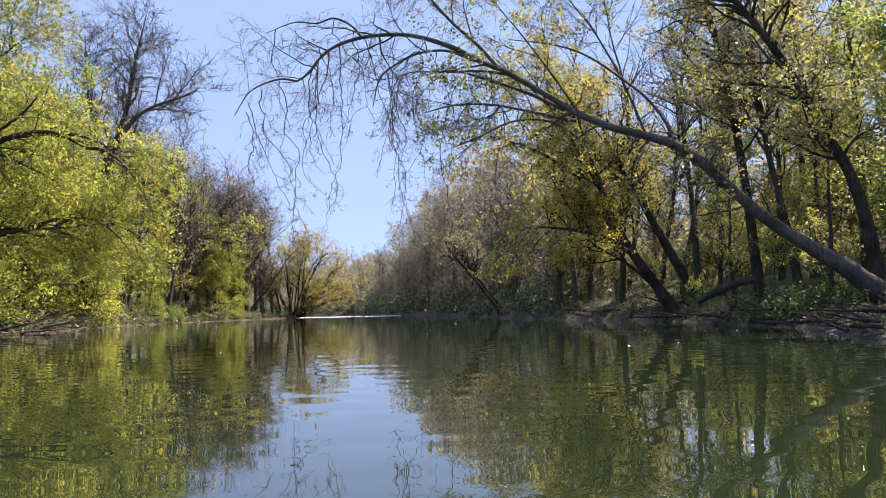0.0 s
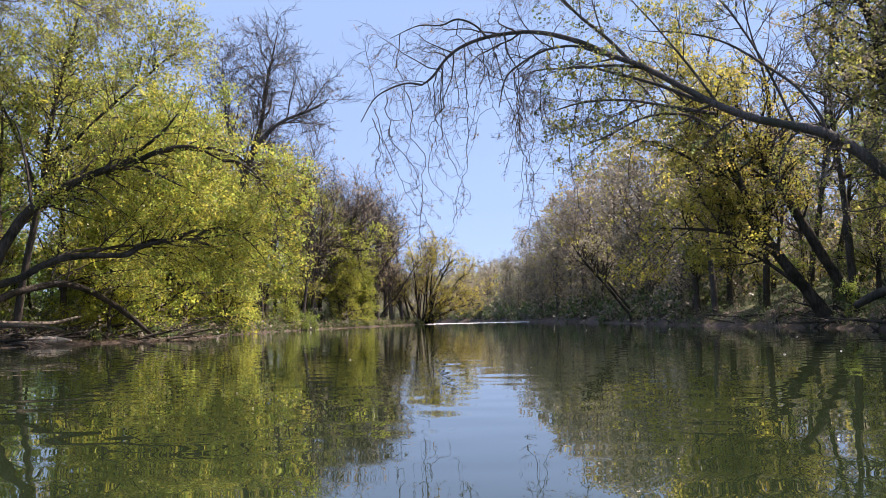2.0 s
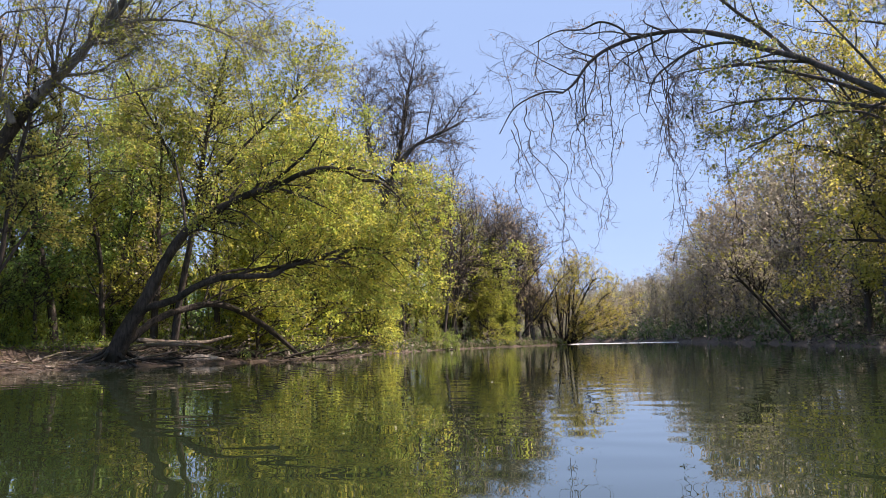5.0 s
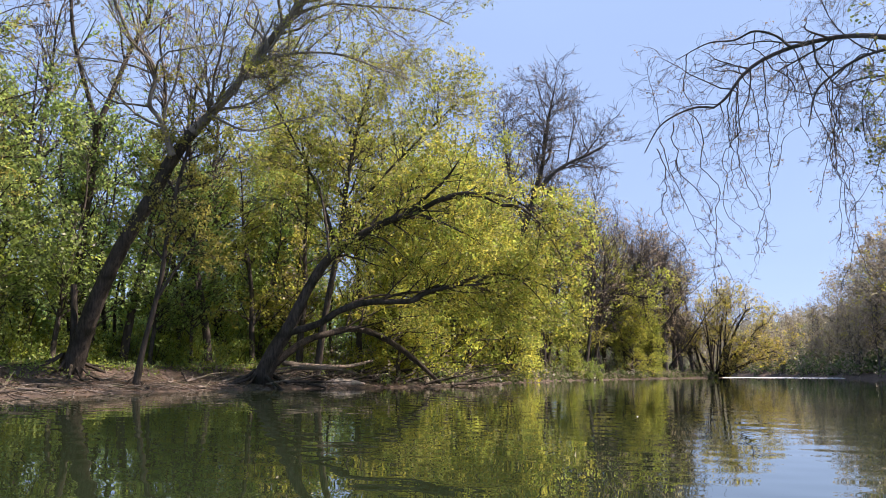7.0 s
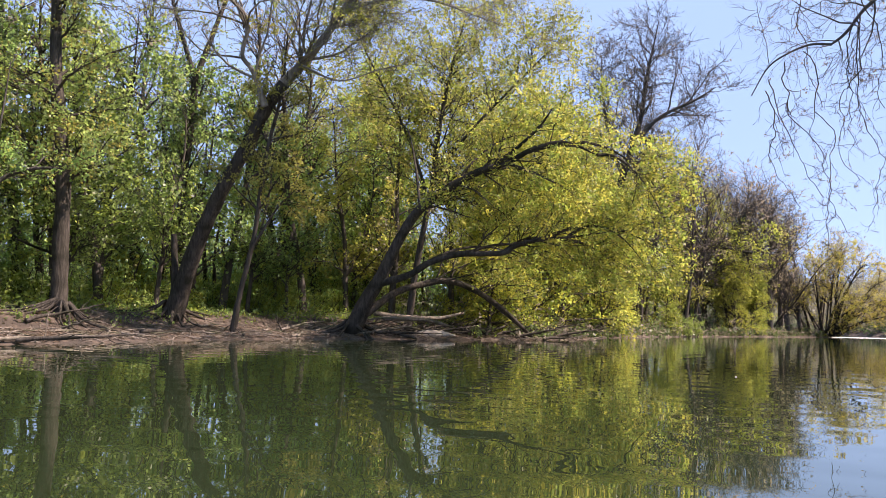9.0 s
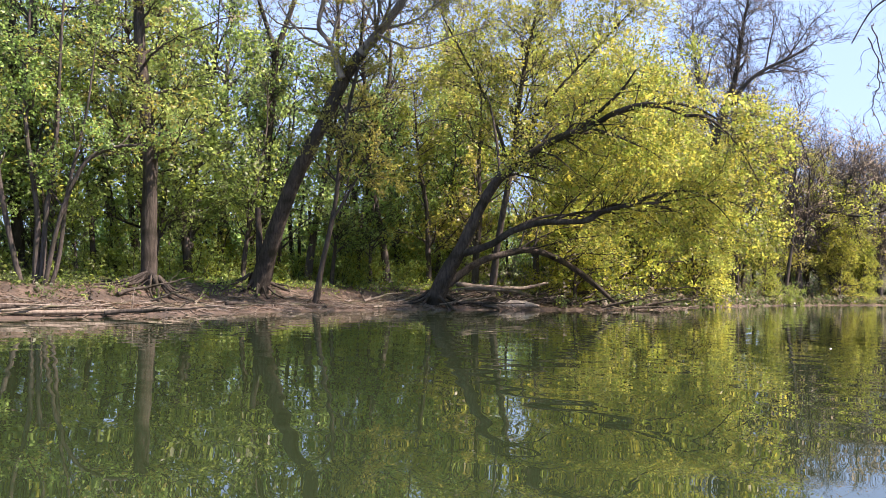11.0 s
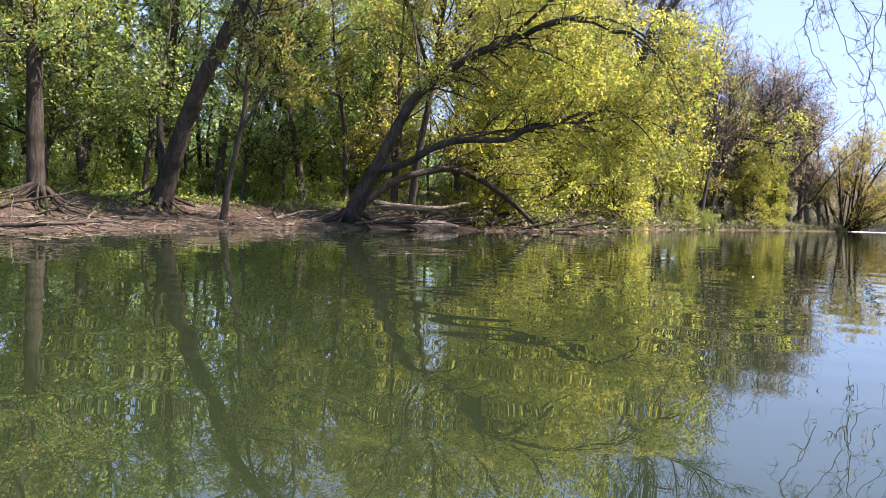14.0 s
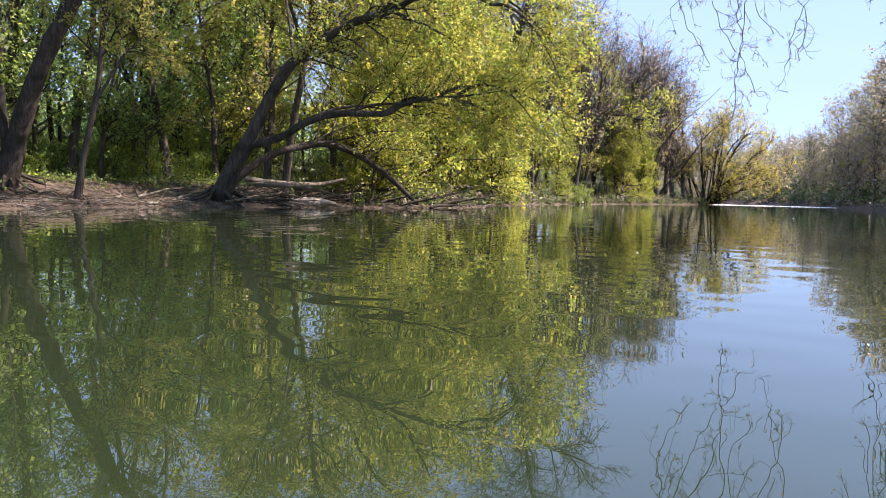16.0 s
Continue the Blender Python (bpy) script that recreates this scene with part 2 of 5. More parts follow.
def shoots(P, R, count, length, spread=(35, 70), rise=0.2, wander=0.25, droop=0.0, zone=(0.25, 1.0), steps=6, thin=0.55, least=0.004, seed=0, push=(0, 0, 0)):
    """Side shoots on the lines P: their own lines and radii. rise bends them up at the start, droop pulls them down along the way."""
    rng = np.random.default_rng(seed)
    n, k, _ = P.shape
    span = np.linalg.norm(np.diff(P, axis=1), axis=2).sum(1)
    who = rng.choice(n, count, p=span / span.sum())
    u = rng.uniform(*zone, count) * (k - 1 - 1e-6)
    i, f = u.astype(int), (u % 1)[:, None]
    start = P[who, i] * (1 - f) + P[who, i + 1] * f
    r0 = (R[who, i] * (1 - f[:, 0]) + R[who, i + 1] * f[:, 0]) * thin
    r0 = np.minimum(r0, 0.011 * length[1] + 0.004)
    T = unit(P[who, i + 1] - P[who, i])
    side = unit(np.cross(T, rng.normal(size=(count, 3))))
    ang = np.radians(rng.uniform(*spread, count))[:, None]
    d = unit(T * np.cos(ang) + side * np.sin(ang) + [push[0], push[1], rise + push[2]])
    size = rng.uniform(length[0], length[1], count) * (1.1 - 0.5 * u / (k - 1))
    line = [start]
    for _ in range(steps - 1):
        d = unit(d + rng.normal(scale=wander, size=(count, 3)) + [0, 0, -droop])
        line.append(line[-1] + d * (size / (steps - 1))[:, None])
    Q = np.stack(line, 1)
    rad = np.maximum(r0, least)[:, None] * np.linspace(1, 0.25, steps)[None]
    return Q, np.maximum(rad, least * 0.6)


def leaves_on(P, count, size, seed=0, zone=(0.2, 1.0), scatter=0.12, flat=0.35, hang=0.0, tuft=6):
    """Folded leaves along the lines P, in small tufts whose leaves face much the same way."""
    rng = np.random.default_rng(seed)
    n, k, _ = P.shape
    groups = max(count // tuft, 1)
    who = rng.integers(0, n, groups)
    u = rng.uniform(*zone, groups) * (k - 1 - 1e-6)
    i, f = u.astype(int), (u % 1)[:, None]
    heart = P[who, i] * (1 - f) + P[who, i + 1] * f + rng.normal(scale=0.55 * scatter, size=(groups, 3))
    at = np.repeat(heart, tuft, 0) + rng.normal(scale=0.36 * (size[0] + size[1]), size=(groups * tuft, 3))
    face = np.repeat(rng.normal(size=(groups, 3)) + [0, 0, 2 * flat], tuft, 0) + rng.normal(scale=0.45, size=(groups * tuft, 3))
    return leaf_quads(at, size, rng, flat, hang, face)


def leaf_quads(at, size, rng, flat=0.35, hang=0.0, face=None):
    """One folded leaf at each place; face: the way that its upper side looks."""
    count = len(at)
    face = rng.normal(size=(count, 3)) + [0, 0, 2 * flat] if face is None else face
    way = unit(np.cross(unit(face), rng.normal(size=(count, 3))) + [0, 0, -hang])
    across = unit(np.cross(face, way))
    lift = np.cross(way, across)
    s = (rng.uniform(size[0], size[1], count))[:, None]
    w = s * rng.uniform(0.28, 0.42, count)[:, None]
    v = np.stack([at, at + way * s * 0.55 + across * w + lift * s * 0.12, at + way * s, at + way * s * 0.55 - across * w + lift * s * 0.12], 1)
    return v.reshape(-1, 3), np.arange(count * 4).reshape(-1, 4)


def join(*pairs):
    verts, quads, n = [], [], 0
    for v, q in pairs:
        verts.append(v)
        quads.append(q + n)
        n += len(v)
    return np.vstack(verts), np.vstack(quads)


# ---- river banks and ground ----
LEFT_BANK = [(-30, -200), (-19, -60), (-16.5, -20), (-16.6, 2), (-17.0, 9.5), (-17.5, 12.5), (-18.5, 16), (-18.7, 19.5), (-18.1, 22.3), (-17.0, 25.4), (-15.7, 29), (-15.6, 33),
             (-16.8, 40), (-17.0, 49), (-15.4, 60), (-13.2, 68.5), (-13.6, 72.5), (-18, 80), (-32, 97), (-70, 125), (-160, 160)]
RIGHT_BANK = [(14, -200), (9, -60), (6.5, -15), (7.0, 5), (7.8, 14.7), (8.4, 17.5), (9.1, 21.5), (8.9, 25), (8.7, 28.3), (8.5, 31.6), (6.3, 37), (3.6, 49), (0.2, 63.5), (-5, 76.5), (-10, 88), (-24, 104), (-60, 138), (-160, 185)]
LEFT_LINE, RIGHT_LINE = smooth_line(LEFT_BANK, 160), smooth_line(RIGHT_BANK, 140)


def bank_distance(x, y, line):
    """Distance to a bank line, above zero on its left-hand side (away from +x as the river runs)."""
    p = np.stack([x, y], -1)
    best, side = np.full(len(p), 1e9), np.ones(len(p))
    for a, b in zip(line[:-1], line[1:]):
        ab = b - a
        f = np.clip(((p - a) @ ab) / (ab @ ab), 0, 1)
        off = p - a - f[:, None] * ab
        d = np.hypot(off[:, 0], off[:, 1])
        s = ab[0] * (p[:, 1] - a[1]) - ab[1] * (p[:, 0] - a[0])
        near = d < best
        best, side = np.where(near, d, best), np.where(near, np.sign(s), side)
    return best * side


def ripple_field(x, y):
    return (np.sin(0.83 * x + 1.3 * np.sin(0.37 * y)) * np.sin(0.71 * y + 0.9 * np.sin(0.53 * x)) * 0.5
            + 0.3 * np.sin(2.3 * x + 1.7 * y) * np.sin(1.9 * y - 1.1 * x) + 0.2 * np.sin(4.7 * x - 2.9 * y))


def ground_height(x, y):
    x, y = np.atleast_1d(np.asarray(x, float)), np.atleast_1d(np.asarray(y, float))
    left, right = bank_distance(x, y, LEFT_LINE), -bank_distance(x, y, RIGHT_LINE)
    zl = np.interp(left, [-6, -1.5, 0, 0.4, 1.5, 3.1, 3.9, 5.5, 9, 14, 40, 120, 600], [-1.6, -0.35, 0, 0.09, 0.15, 0.25, 0.58, 0.78, 1.2, 1.6, 2.4, 6, 20])
    zr = np.interp(right, [-6, -1.5, 0, 0.5, 1.5, 3, 6, 12, 30, 80, 600], [-1.6, -0.4, 0, 0.25, 0.6, 1.0, 1.7, 3.0, 7.0, 12, 26])
    z = np.where(left > right, zl, zr)
    inland = np.maximum(left, right)
    return z + ripple_field(x, y) * np.interp(inland, [-1, 0, 1, 3, 20], [0, 0.04, 0.07, 0.13, 0.25])


def spaced(lo, hi, near, fine, far_steps):
    mid = np.arange(near[0], near[1] + fine, fine)
    a = near[0] - np.geomspace(fine, near[0] - lo, far_steps)[::-1]
    b = near[1] + np.geomspace(fine, hi - near[1], far_steps)
    return np.concatenate([a, mid, b])


gx, gy = spaced(-2500, 2500, (-30, 14), 0.36, 40), spaced(-2500, 2500, (2, 84), 0.55, 40)
GX, GY = np.meshgrid(gx, gy)
GZ = ground_height(GX.ravel(), GY.ravel())
idx = np.arange(GX.size).reshape(GX.shape)
quads = np.stack([idx[:-1, :-1], idx[:-1, 1:], idx[1:, 1:], idx[1:, :-1]], -1).reshape(-1, 4)
ground = mesh_object("ground", np.stack([GX.ravel(), GY.ravel(), GZ], 1), quads, SOIL)
tagged(ground, "muddy river banks rising to leaf-littered forest floor", "ground", kind="structure")

wx, wy = np.linspace(-220, 60, 60), np.linspace(-220, 260, 80)
WX, WY = np.meshgrid(wx, wy)
idx = np.arange(WX.size).reshape(WX.shape)
quads = np.stack([idx[:-1, :-1], idx[:-1, 1:], idx[1:, 1:], idx[1:, :-1]], -1).reshape(-1, 4)
water = mesh_object("water", np.stack([WX.ravel(), WY.ravel(), np.zeros(WX.size)], 1), quads, WATER)
tagged(water, "calm murky green river mirroring the trees", "water", kind="structure")


def floor_at(x, y):
    return float(ground_height([x], [y])[0])


# ---- trees ----
def limb_line(points, steps=None):
    p = np.asarray(points, float)
    q = smooth_line(p, steps or 4 * len(p))
    return q[:, :3], np.maximum(q[:, 3], 0.008)


def tree(label, trunk, limbs, branch, crown, bark=BARK, limb_bark=None, category="tree", name="tree", roots=0, seed=1, clear=False, skirt=-1.0):
    """A tree from its trunk and main limbs, each a line of x, y, z and radius, with branches, twigs and leaves grown on them.
    branch: dict of shoots() values for boughs, twigs; crown: list of (leaf kind, count, size, which lines, extra).
    skirt: the height under which no bough or twig ends."""
    base = Vector(trunk[0][:3])
    base.z = min(base.z, floor_at(base.x, base.y))
    ob = thing(name, base, label, category)
    o = np.array(base)
    mains = []
    for i, points in enumerate([trunk] + limbs):
        P, R = limb_line(points)
        if i == 0:
            low = P[0].copy()
            low[2] = min(low[2], o[2]) - 0.25
            P, R = np.vstack([low[None], P]), np.concatenate([[R[0] * 1.25], R])
        mains.append((P, R))
        mat = bark if i == 0 or limb_bark is None else limb_bark
        v, q = tubes(P[None] - o, R[None], 12 if R[0] > 0.12 else 8, 0.05)
        if i == 0:
            stem = mesh_object("trunk", v, q, mat, ob)
        else:
            mesh_object("limb", v, q, mat, stem)
    if roots:
        rng = np.random.default_rng(seed + 50)
        for i in range(roots):
            a = i * 2 * np.pi / roots + rng.uniform(-0.3, 0.3)
            r0 = trunk[0][3]
            reach = rng.uniform(1.2, 5.0) * r0 + 0.45
            s = np.linspace(0, 1, 10)
            x = trunk[0][0] + np.cos(a + 0.5 * s * rng.normal()) * (0.55 * r0 + s * reach)
            y = trunk[0][1] + np.sin(a + 0.5 * s * rng.normal()) * (0.55 * r0 + s * reach)
            x, y = x + 0.05 * np.sin(9 * s + i) * s, y + 0.05 * np.cos(8 * s + 2 * i) * s
            z = ground_height(x, y) + (1 - s) ** 4 * r0 * 1.3 + 0.03 - 0.1 * s**3
            v, q = tubes(np.stack([x, y, z], 1)[None] - o, (r0 * rng.uniform(0.1, 0.21) * (1 - 0.75 * s))[None], 7, 0.08)
            mesh_object("root", v, q, bark, stem)
    k = 24
    mains = mains[1:] if clear else mains
    P0 = np.stack([p[np.linspace(0, len(p) - 1, k).astype(int)] for p, r in mains])
    R0 = np.stack([r[np.linspace(0, len(p) - 1, k).astype(int)] for p, r in mains])
    lines = {"main": P0}
    packs = []
    b = dict(branch["bough"])
    P1, R1 = shoots(P0, R0, seed=seed, **b)
    high = P1[:, -1, 2] > skirt
    P1, R1 = P1[high], R1[high]
    lines["bough"] = P1
    packs.append(tubes(P1 - o, R1, 5))
    P2, R2 = shoots(np.concatenate([P1]), R1, seed=seed + 1, **branch["twig"])
    high = P2[:, -1, 2] > skirt
    P2, R2 = P2[high], R2[high]
    lines["twig"] = P2
    packs.append(tubes(P2 - o, R2, 3))
    if "fine" in branch:
        P3, R3 = shoots(P2, R2, seed=seed + 2, **branch["fine"])
        lines["fine"] = P3
        packs.append(tubes(P3 - o, R3, 3))
    v, q = join(*packs)
    mesh_object("twigwork", v, q, limb_bark or bark, ob, kind="stuff")
    for i, (kind, count, size, on, extra) in enumerate(crown):
        extra = dict(extra)
        east = extra.pop("east", None)
        on_lines = lines[on] if east is None else lines[on][lines[on][:, 0, 0] > east]
        v, q = leaves_on(on_lines - o, count, size, seed=seed + 10 + i, **extra)
        mesh_object("crown", v, q, LEAF[kind], ob, kind="stuff", smooth=False)
    return ob


# main trunks and limbs: x, y, z and radius in metres
STRAIGHT = [(-21.9, 14.01, -0.02, 0.309), (-22.03, 13.96, 1.09, 0.223), (-22.12, 13.97, 2.68, 0.211), (-22.22, 13.97, 4.61, 0.187), (-22.47, 13.73, 7.16, 0.163), (-22.62, 13.64, 9.89, 0.125), (-22.82, 13.48, 13.1, 0.05)]
BIG = [(-22.64, 17.96, 0.09, 0.418), (-22.19, 18.03, 1.54, 0.333), (-21.65, 18.2, 3.09, 0.278), (-20.99, 18.49, 4.66, 0.26), (-20.36, 18.73, 5.8, 0.243), (-19.78, 18.9, 6.93, 0.226), (-19.12, 19.14, 7.9, 0.196), (-18.32, 19.48, 8.78, 0.152), (-17.39, 19.91, 10.13, 0.137), (-16.56, 20.21, 11.28, 0.122), (-15.77, 20.44, 12.13, 0.1), (-14.83, 20.75, 13.25, 0.066), (-13.52, 21.27, 14.47, 0.026)]
BIG_KINK = [(-19.24, 18.52, 7.04, 0.112), (-19.43, 18.19, 8.04, 0.078), (-19.6, 17.87, 8.51, 0.067), (-19.45, 17.9, 9.29, 0.066), (-19.48, 17.74, 9.78, 0.061), (-19.78, 17.28, 10.29, 0.055), (-19.94, 16.95, 11, 0.049), (-20.06, 16.68, 11.8, 0.044), (-20, 16.61, 13.55, 0.016)]
BIG_A = [(-17.09, 19.59, 9.93, 0.065), (-16.02, 20.16, 10.23, 0.043), (-14.77, 20.78, 10.17, 0.032), (-13.49, 21.35, 9.62, 0.021), (-12.47, 21.67, 9.1, 0.01)]
BIG_B = [(-16.15, 20.12, 11.47, 0.054), (-15.14, 20.64, 11.82, 0.038), (-13.89, 21.27, 11.73, 0.032), (-12.59, 21.83, 11.52, 0.021), (-11.59, 22.15, 10.97, 0.01)]
BIG_C = [(-18.18, 19.01, 8.26, 0.044), (-17.18, 19.56, 7.78, 0.027), (-16.12, 20.11, 8.08, 0.022), (-15.29, 20.41, 8.21, 0.011)]
BIG_STUB = [(-22.45, 18.04, 0.52, 0.149), (-22.49, 17.99, 1.24, 0.127), (-22.52, 17.95, 2.24, 0.112), (-22.56, 17.9, 3.19, 0.089)]
THIN = [(-20.31, 18.54, 0.05, 0.127), (-20.14, 18.62, 1.27, 0.082), (-19.92, 18.75, 2.48, 0.076), (-19.76, 18.82, 3.42, 0.069), (-19.62, 18.86, 4.87, 0.063), (-19.42, 18.96, 6.23, 0.056), (-19.18, 19.11, 7.59, 0.044), (-19.04, 19.15, 9.43, 0.019)]
THIN_A = [(-19.76, 18.69, 2.73, 0.044), (-19.46, 19, 3.51, 0.038), (-19.21, 19.26, 4.12, 0.025), (-18.85, 19.61, 4.64, 0.013)]
LEAN = [(-19.05, 22.53, 0.15, 0.375), (-18.5, 22.66, 1.33, 0.286), (-18.03, 22.71, 1.97, 0.255), (-17.42, 22.87, 3.23, 0.197), (-16.72, 23.08, 4.28, 0.181), (-15.72, 23.47, 5.04, 0.152), (-14.8, 23.77, 5.5, 0.137), (-13.95, 23.99, 5.72, 0.109), (-13.06, 24.2, 6.14, 0.087), (-12.1, 24.42, 6.26, 0.067), (-11.09, 24.62, 5.79, 0.02)]
LEAN_MID = [(-18.09, 22.67, 1.83, 0.184), (-17.15, 23.15, 2.13, 0.141), (-16.47, 23.41, 2.56, 0.133), (-15.56, 23.8, 2.84, 0.125), (-14.3, 24.37, 2.87, 0.104), (-13.77, 24.45, 3.14, 0.082), (-13.03, 24.64, 3.29, 0.068), (-12.16, 24.87, 3.35, 0.047), (-10.83, 25.28, 3.52, 0.013)]
LEAN_LOW = [(-18.69, 22.56, 0.68, 0.172), (-18.24, 23.76, 1.56, 0.146), (-17.82, 24.87, 1.93, 0.142), (-17.43, 25.94, 2.08, 0.138), (-16.9, 27.05, 1.69, 0.133), (-16.4, 28.11, 0.99, 0.119), (-15.9, 29.14, 0.13, 0.073)]
LEAN_UP = [(-14.26, 23.86, 5.66, 0.082), (-13.43, 24.04, 6.3, 0.067), (-12.81, 24.07, 6.79, 0.047), (-12.35, 24.01, 7.26, 0.02)]
LEAN_DN = [(-13.8, 23.9, 5.66, 0.067), (-13.01, 24, 5.33, 0.047), (-12.22, 24.07, 4.93, 0.02)]
MULTI_A = [(-21.94, 10.91, 0.18, 0.103), (-21.95, 10.88, 1.4, 0.077), (-21.95, 10.88, 2.41, 0.064), (-22.05, 10.68, 3.82, 0.058), (-22.12, 10.53, 5.23, 0.045), (-22.11, 10.55, 6.95, 0.032), (-22.1, 10.57, 8.8, 0.013)]
MULTI_B = [(-21.9, 10.99, 0.19, 0.09), (-21.86, 11.06, 2.42, 0.064), (-21.79, 11.2, 4.16, 0.058), (-21.78, 11.22, 5.89, 0.045), (-21.77, 11.24, 7.62, 0.032), (-21.73, 11.32, 9.65, 0.013)]
MULTI_C = [(-21.68, 10.98, 0.41, 0.064), (-21.53, 11.16, 1.84, 0.057), (-21.37, 11.35, 2.85, 0.057), (-21.15, 11.66, 3.73, 0.057), (-20.87, 12.05, 4.11, 0.05), (-20.52, 12.55, 4.27, 0.038), (-20.1, 13.11, 4.25, 0.019)]
MULTI_D = [(-22.1, 10.75, 0.15, 0.085), (-22.3, 10.45, 1.5, 0.07), (-22.5, 10.15, 3.2, 0.06), (-22.55, 9.9, 5.4, 0.045), (-22.75, 9.6, 8.2, 0.013)]
MULTI_E = [(-21.75, 11.05, 0.15, 0.07), (-21.6, 11.3, 1.3, 0.058), (-21.55, 11.45, 3.1, 0.05), (-21.35, 11.75, 5.0, 0.035), (-21.25, 11.9, 7.0, 0.012)]
FORK = [(-25.78, 20.6, 0.49, 0.207), (-25.58, 20.31, 5.07, 0.145), (-25.22, 20.23, 7.07, 0.136), (-24.88, 20.12, 9.6, 0.126)]
FORK_A = [(-24.89, 20.12, 9.18, 0.101), (-25.28, 19.62, 11.09, 0.075), (-25.51, 19.32, 12.51, 0.067), (-25.63, 19.15, 14.41, 0.05), (-25.79, 18.95, 16.98, 0.017)]
FORK_B = [(-24.87, 20.14, 9.29, 0.109), (-24.57, 20.51, 10.82, 0.092), (-24.25, 20.88, 12.4, 0.075), (-23.91, 21.26, 13.8, 0.067), (-23.73, 21.47, 16.1, 0.042), (-23.6, 21.61, 18.44, 0.017)]
ARCHLET = [(-19.64, 56.69, 0.09, 0.235), (-19.44, 56.76, 2.77, 0.201), (-19.03, 56.9, 4.75, 0.184), (-18.63, 57.03, 5.75, 0.151), (-17.21, 57.48, 5.93, 0.117), (-15.36, 58, 5.58, 0.067), (-14.06, 58.33, 5.95, 0.034)]
BARE = [(-17.65, 40.31, 0.13, 0.346), (-17.47, 40.38, 4.55, 0.288), (-17.31, 40.45, 7.53, 0.254), (-16.74, 40.69, 9.64, 0.219), (-16.3, 40.87, 11.47, 0.15), (-16.14, 40.93, 13.01, 0.104), (-15.84, 41.05, 14.56, 0.069), (-15.53, 41.17, 16.19, 0.023)]
BARE_A = [(-16.82, 40.66, 9.4, 0.161), (-15.9, 41.03, 10.78, 0.138), (-15.05, 41.34, 11.42, 0.115), (-13.93, 41.74, 11.93, 0.081), (-12.94, 42.05, 12.55, 0.023)]
BARE_B = [(-17.22, 40.49, 8.13, 0.115), (-17.83, 40.23, 10.28, 0.092), (-18.09, 40.11, 12.14, 0.069), (-18.21, 40.05, 14.65, 0.023)]
ARCH = [(10.75, 19.95, 0.75, 0.36), (9.75, 19.7, 1.42, 0.27), (8.79, 19.6, 2.01, 0.205), (8.18, 19.57, 2.39, 0.18), (7.52, 19.56, 2.88, 0.167), (6.85, 19.53, 3.51, 0.154), (6.17, 19.48, 4.14, 0.146), (5.49, 19.41, 4.56, 0.139), (4.79, 19.32, 4.76, 0.116), (3.96, 19.24, 4.96, 0.104), (3.14, 19.13, 5.3, 0.093), (2.32, 18.98, 5.76, 0.081), (1.51, 18.8, 6.2, 0.075), (0.84, 18.58, 6.42, 0.069)]
ARCH_END = [(0.91, 18.68, 6.42, 0.069), (0.05, 18.63, 6.85, 0.059), (-0.87, 18.54, 7.08, 0.049), (-1.79, 18.4, 7.01, 0.044), (-2.43, 18.25, 6.78, 0.039), (-2.8, 18.13, 6.48, 0.034), (-3.1, 18.01, 6.05, 0.029), (-3.34, 17.89, 5.83, 0.019)]
ARCH_TIP = [(-3.32, 17.9, 5.84, 0.024), (-3.65, 17.83, 5.88, 0.024), (-4.01, 17.75, 5.77, 0.019), (-4.37, 17.67, 5.53, 0.014), (-4.66, 17.59, 5.01, 0.01)]
ARCH_LOOP = [(-1.9, 18.2, 6.94, 0.029), (-2.15, 18.17, 7.21, 0.024), (-2.53, 18.12, 7.36, 0.024), (-2.91, 18.07, 7.23, 0.019), (-3.41, 17.98, 7.23, 0.015), (-4.03, 17.85, 6.94, 0.007)]
ARCH_HANG = [(0.71, 18.69, 6.48, 0.04), (0.05, 18.62, 6.71, 0.03), (-0.61, 18.53, 6.63, 0.03), (-1.14, 18.42, 6.34, 0.024), (-1.5, 18.32, 5.98, 0.02), (-1.66, 18.22, 5.3, 0.01)]
ARCH_BACK = [(5.46, 19.55, 4.59, 0.048), (5.41, 19.34, 4.89, 0.037), (4.93, 19.24, 5.57, 0.032), (4.26, 19.18, 6.12, 0.031), (3.45, 19.12, 6.67, 0.026), (2.63, 19.04, 6.94, 0.02), (1.54, 18.94, 7.06, 0.01)]
ARCH_UP = [(1.25, 18.86, 6.38, 0.045), (0.72, 18.74, 6.94, 0.04), (0.19, 18.6, 7.38, 0.035), (-0.46, 18.44, 8.08, 0.029), (-1.23, 18.26, 8.9, 0.01)]
ARCH_LOW = [(1.52, 18.94, 6.21, 0.04), (0.85, 18.86, 6.28, 0.03), (0.04, 18.75, 6.24, 0.025), (-0.75, 18.61, 6.21, 0.015), (-1.28, 18.46, 6.02, 0.007)]
ARCH_RISE = [(3.21, 19.13, 5.27, 0.03), (2.54, 19.03, 6.25, 0.027), (1.88, 18.91, 7.12, 0.02), (1.28, 18.76, 7.83, 0.013), (0.88, 18.58, 8.45, 0.006)]
ARCH_RISEB = [(4.92, 19.59, 4.79, 0.032), (4.32, 19.48, 6.2, 0.028), (3.65, 19.36, 7.38, 0.021), (2.96, 19.22, 8.26, 0.017), (2.42, 19.05, 9.18, 0.007)]
ARCH_SIDE = [(2.9, 19.38, 5.43, 0.047), (2, 19.22, 5.82, 0.041), (0.96, 19.03, 6.14, 0.035), (0.14, 18.77, 6.28, 0.025), (-0.57, 18.49, 6.08, 0.01)]
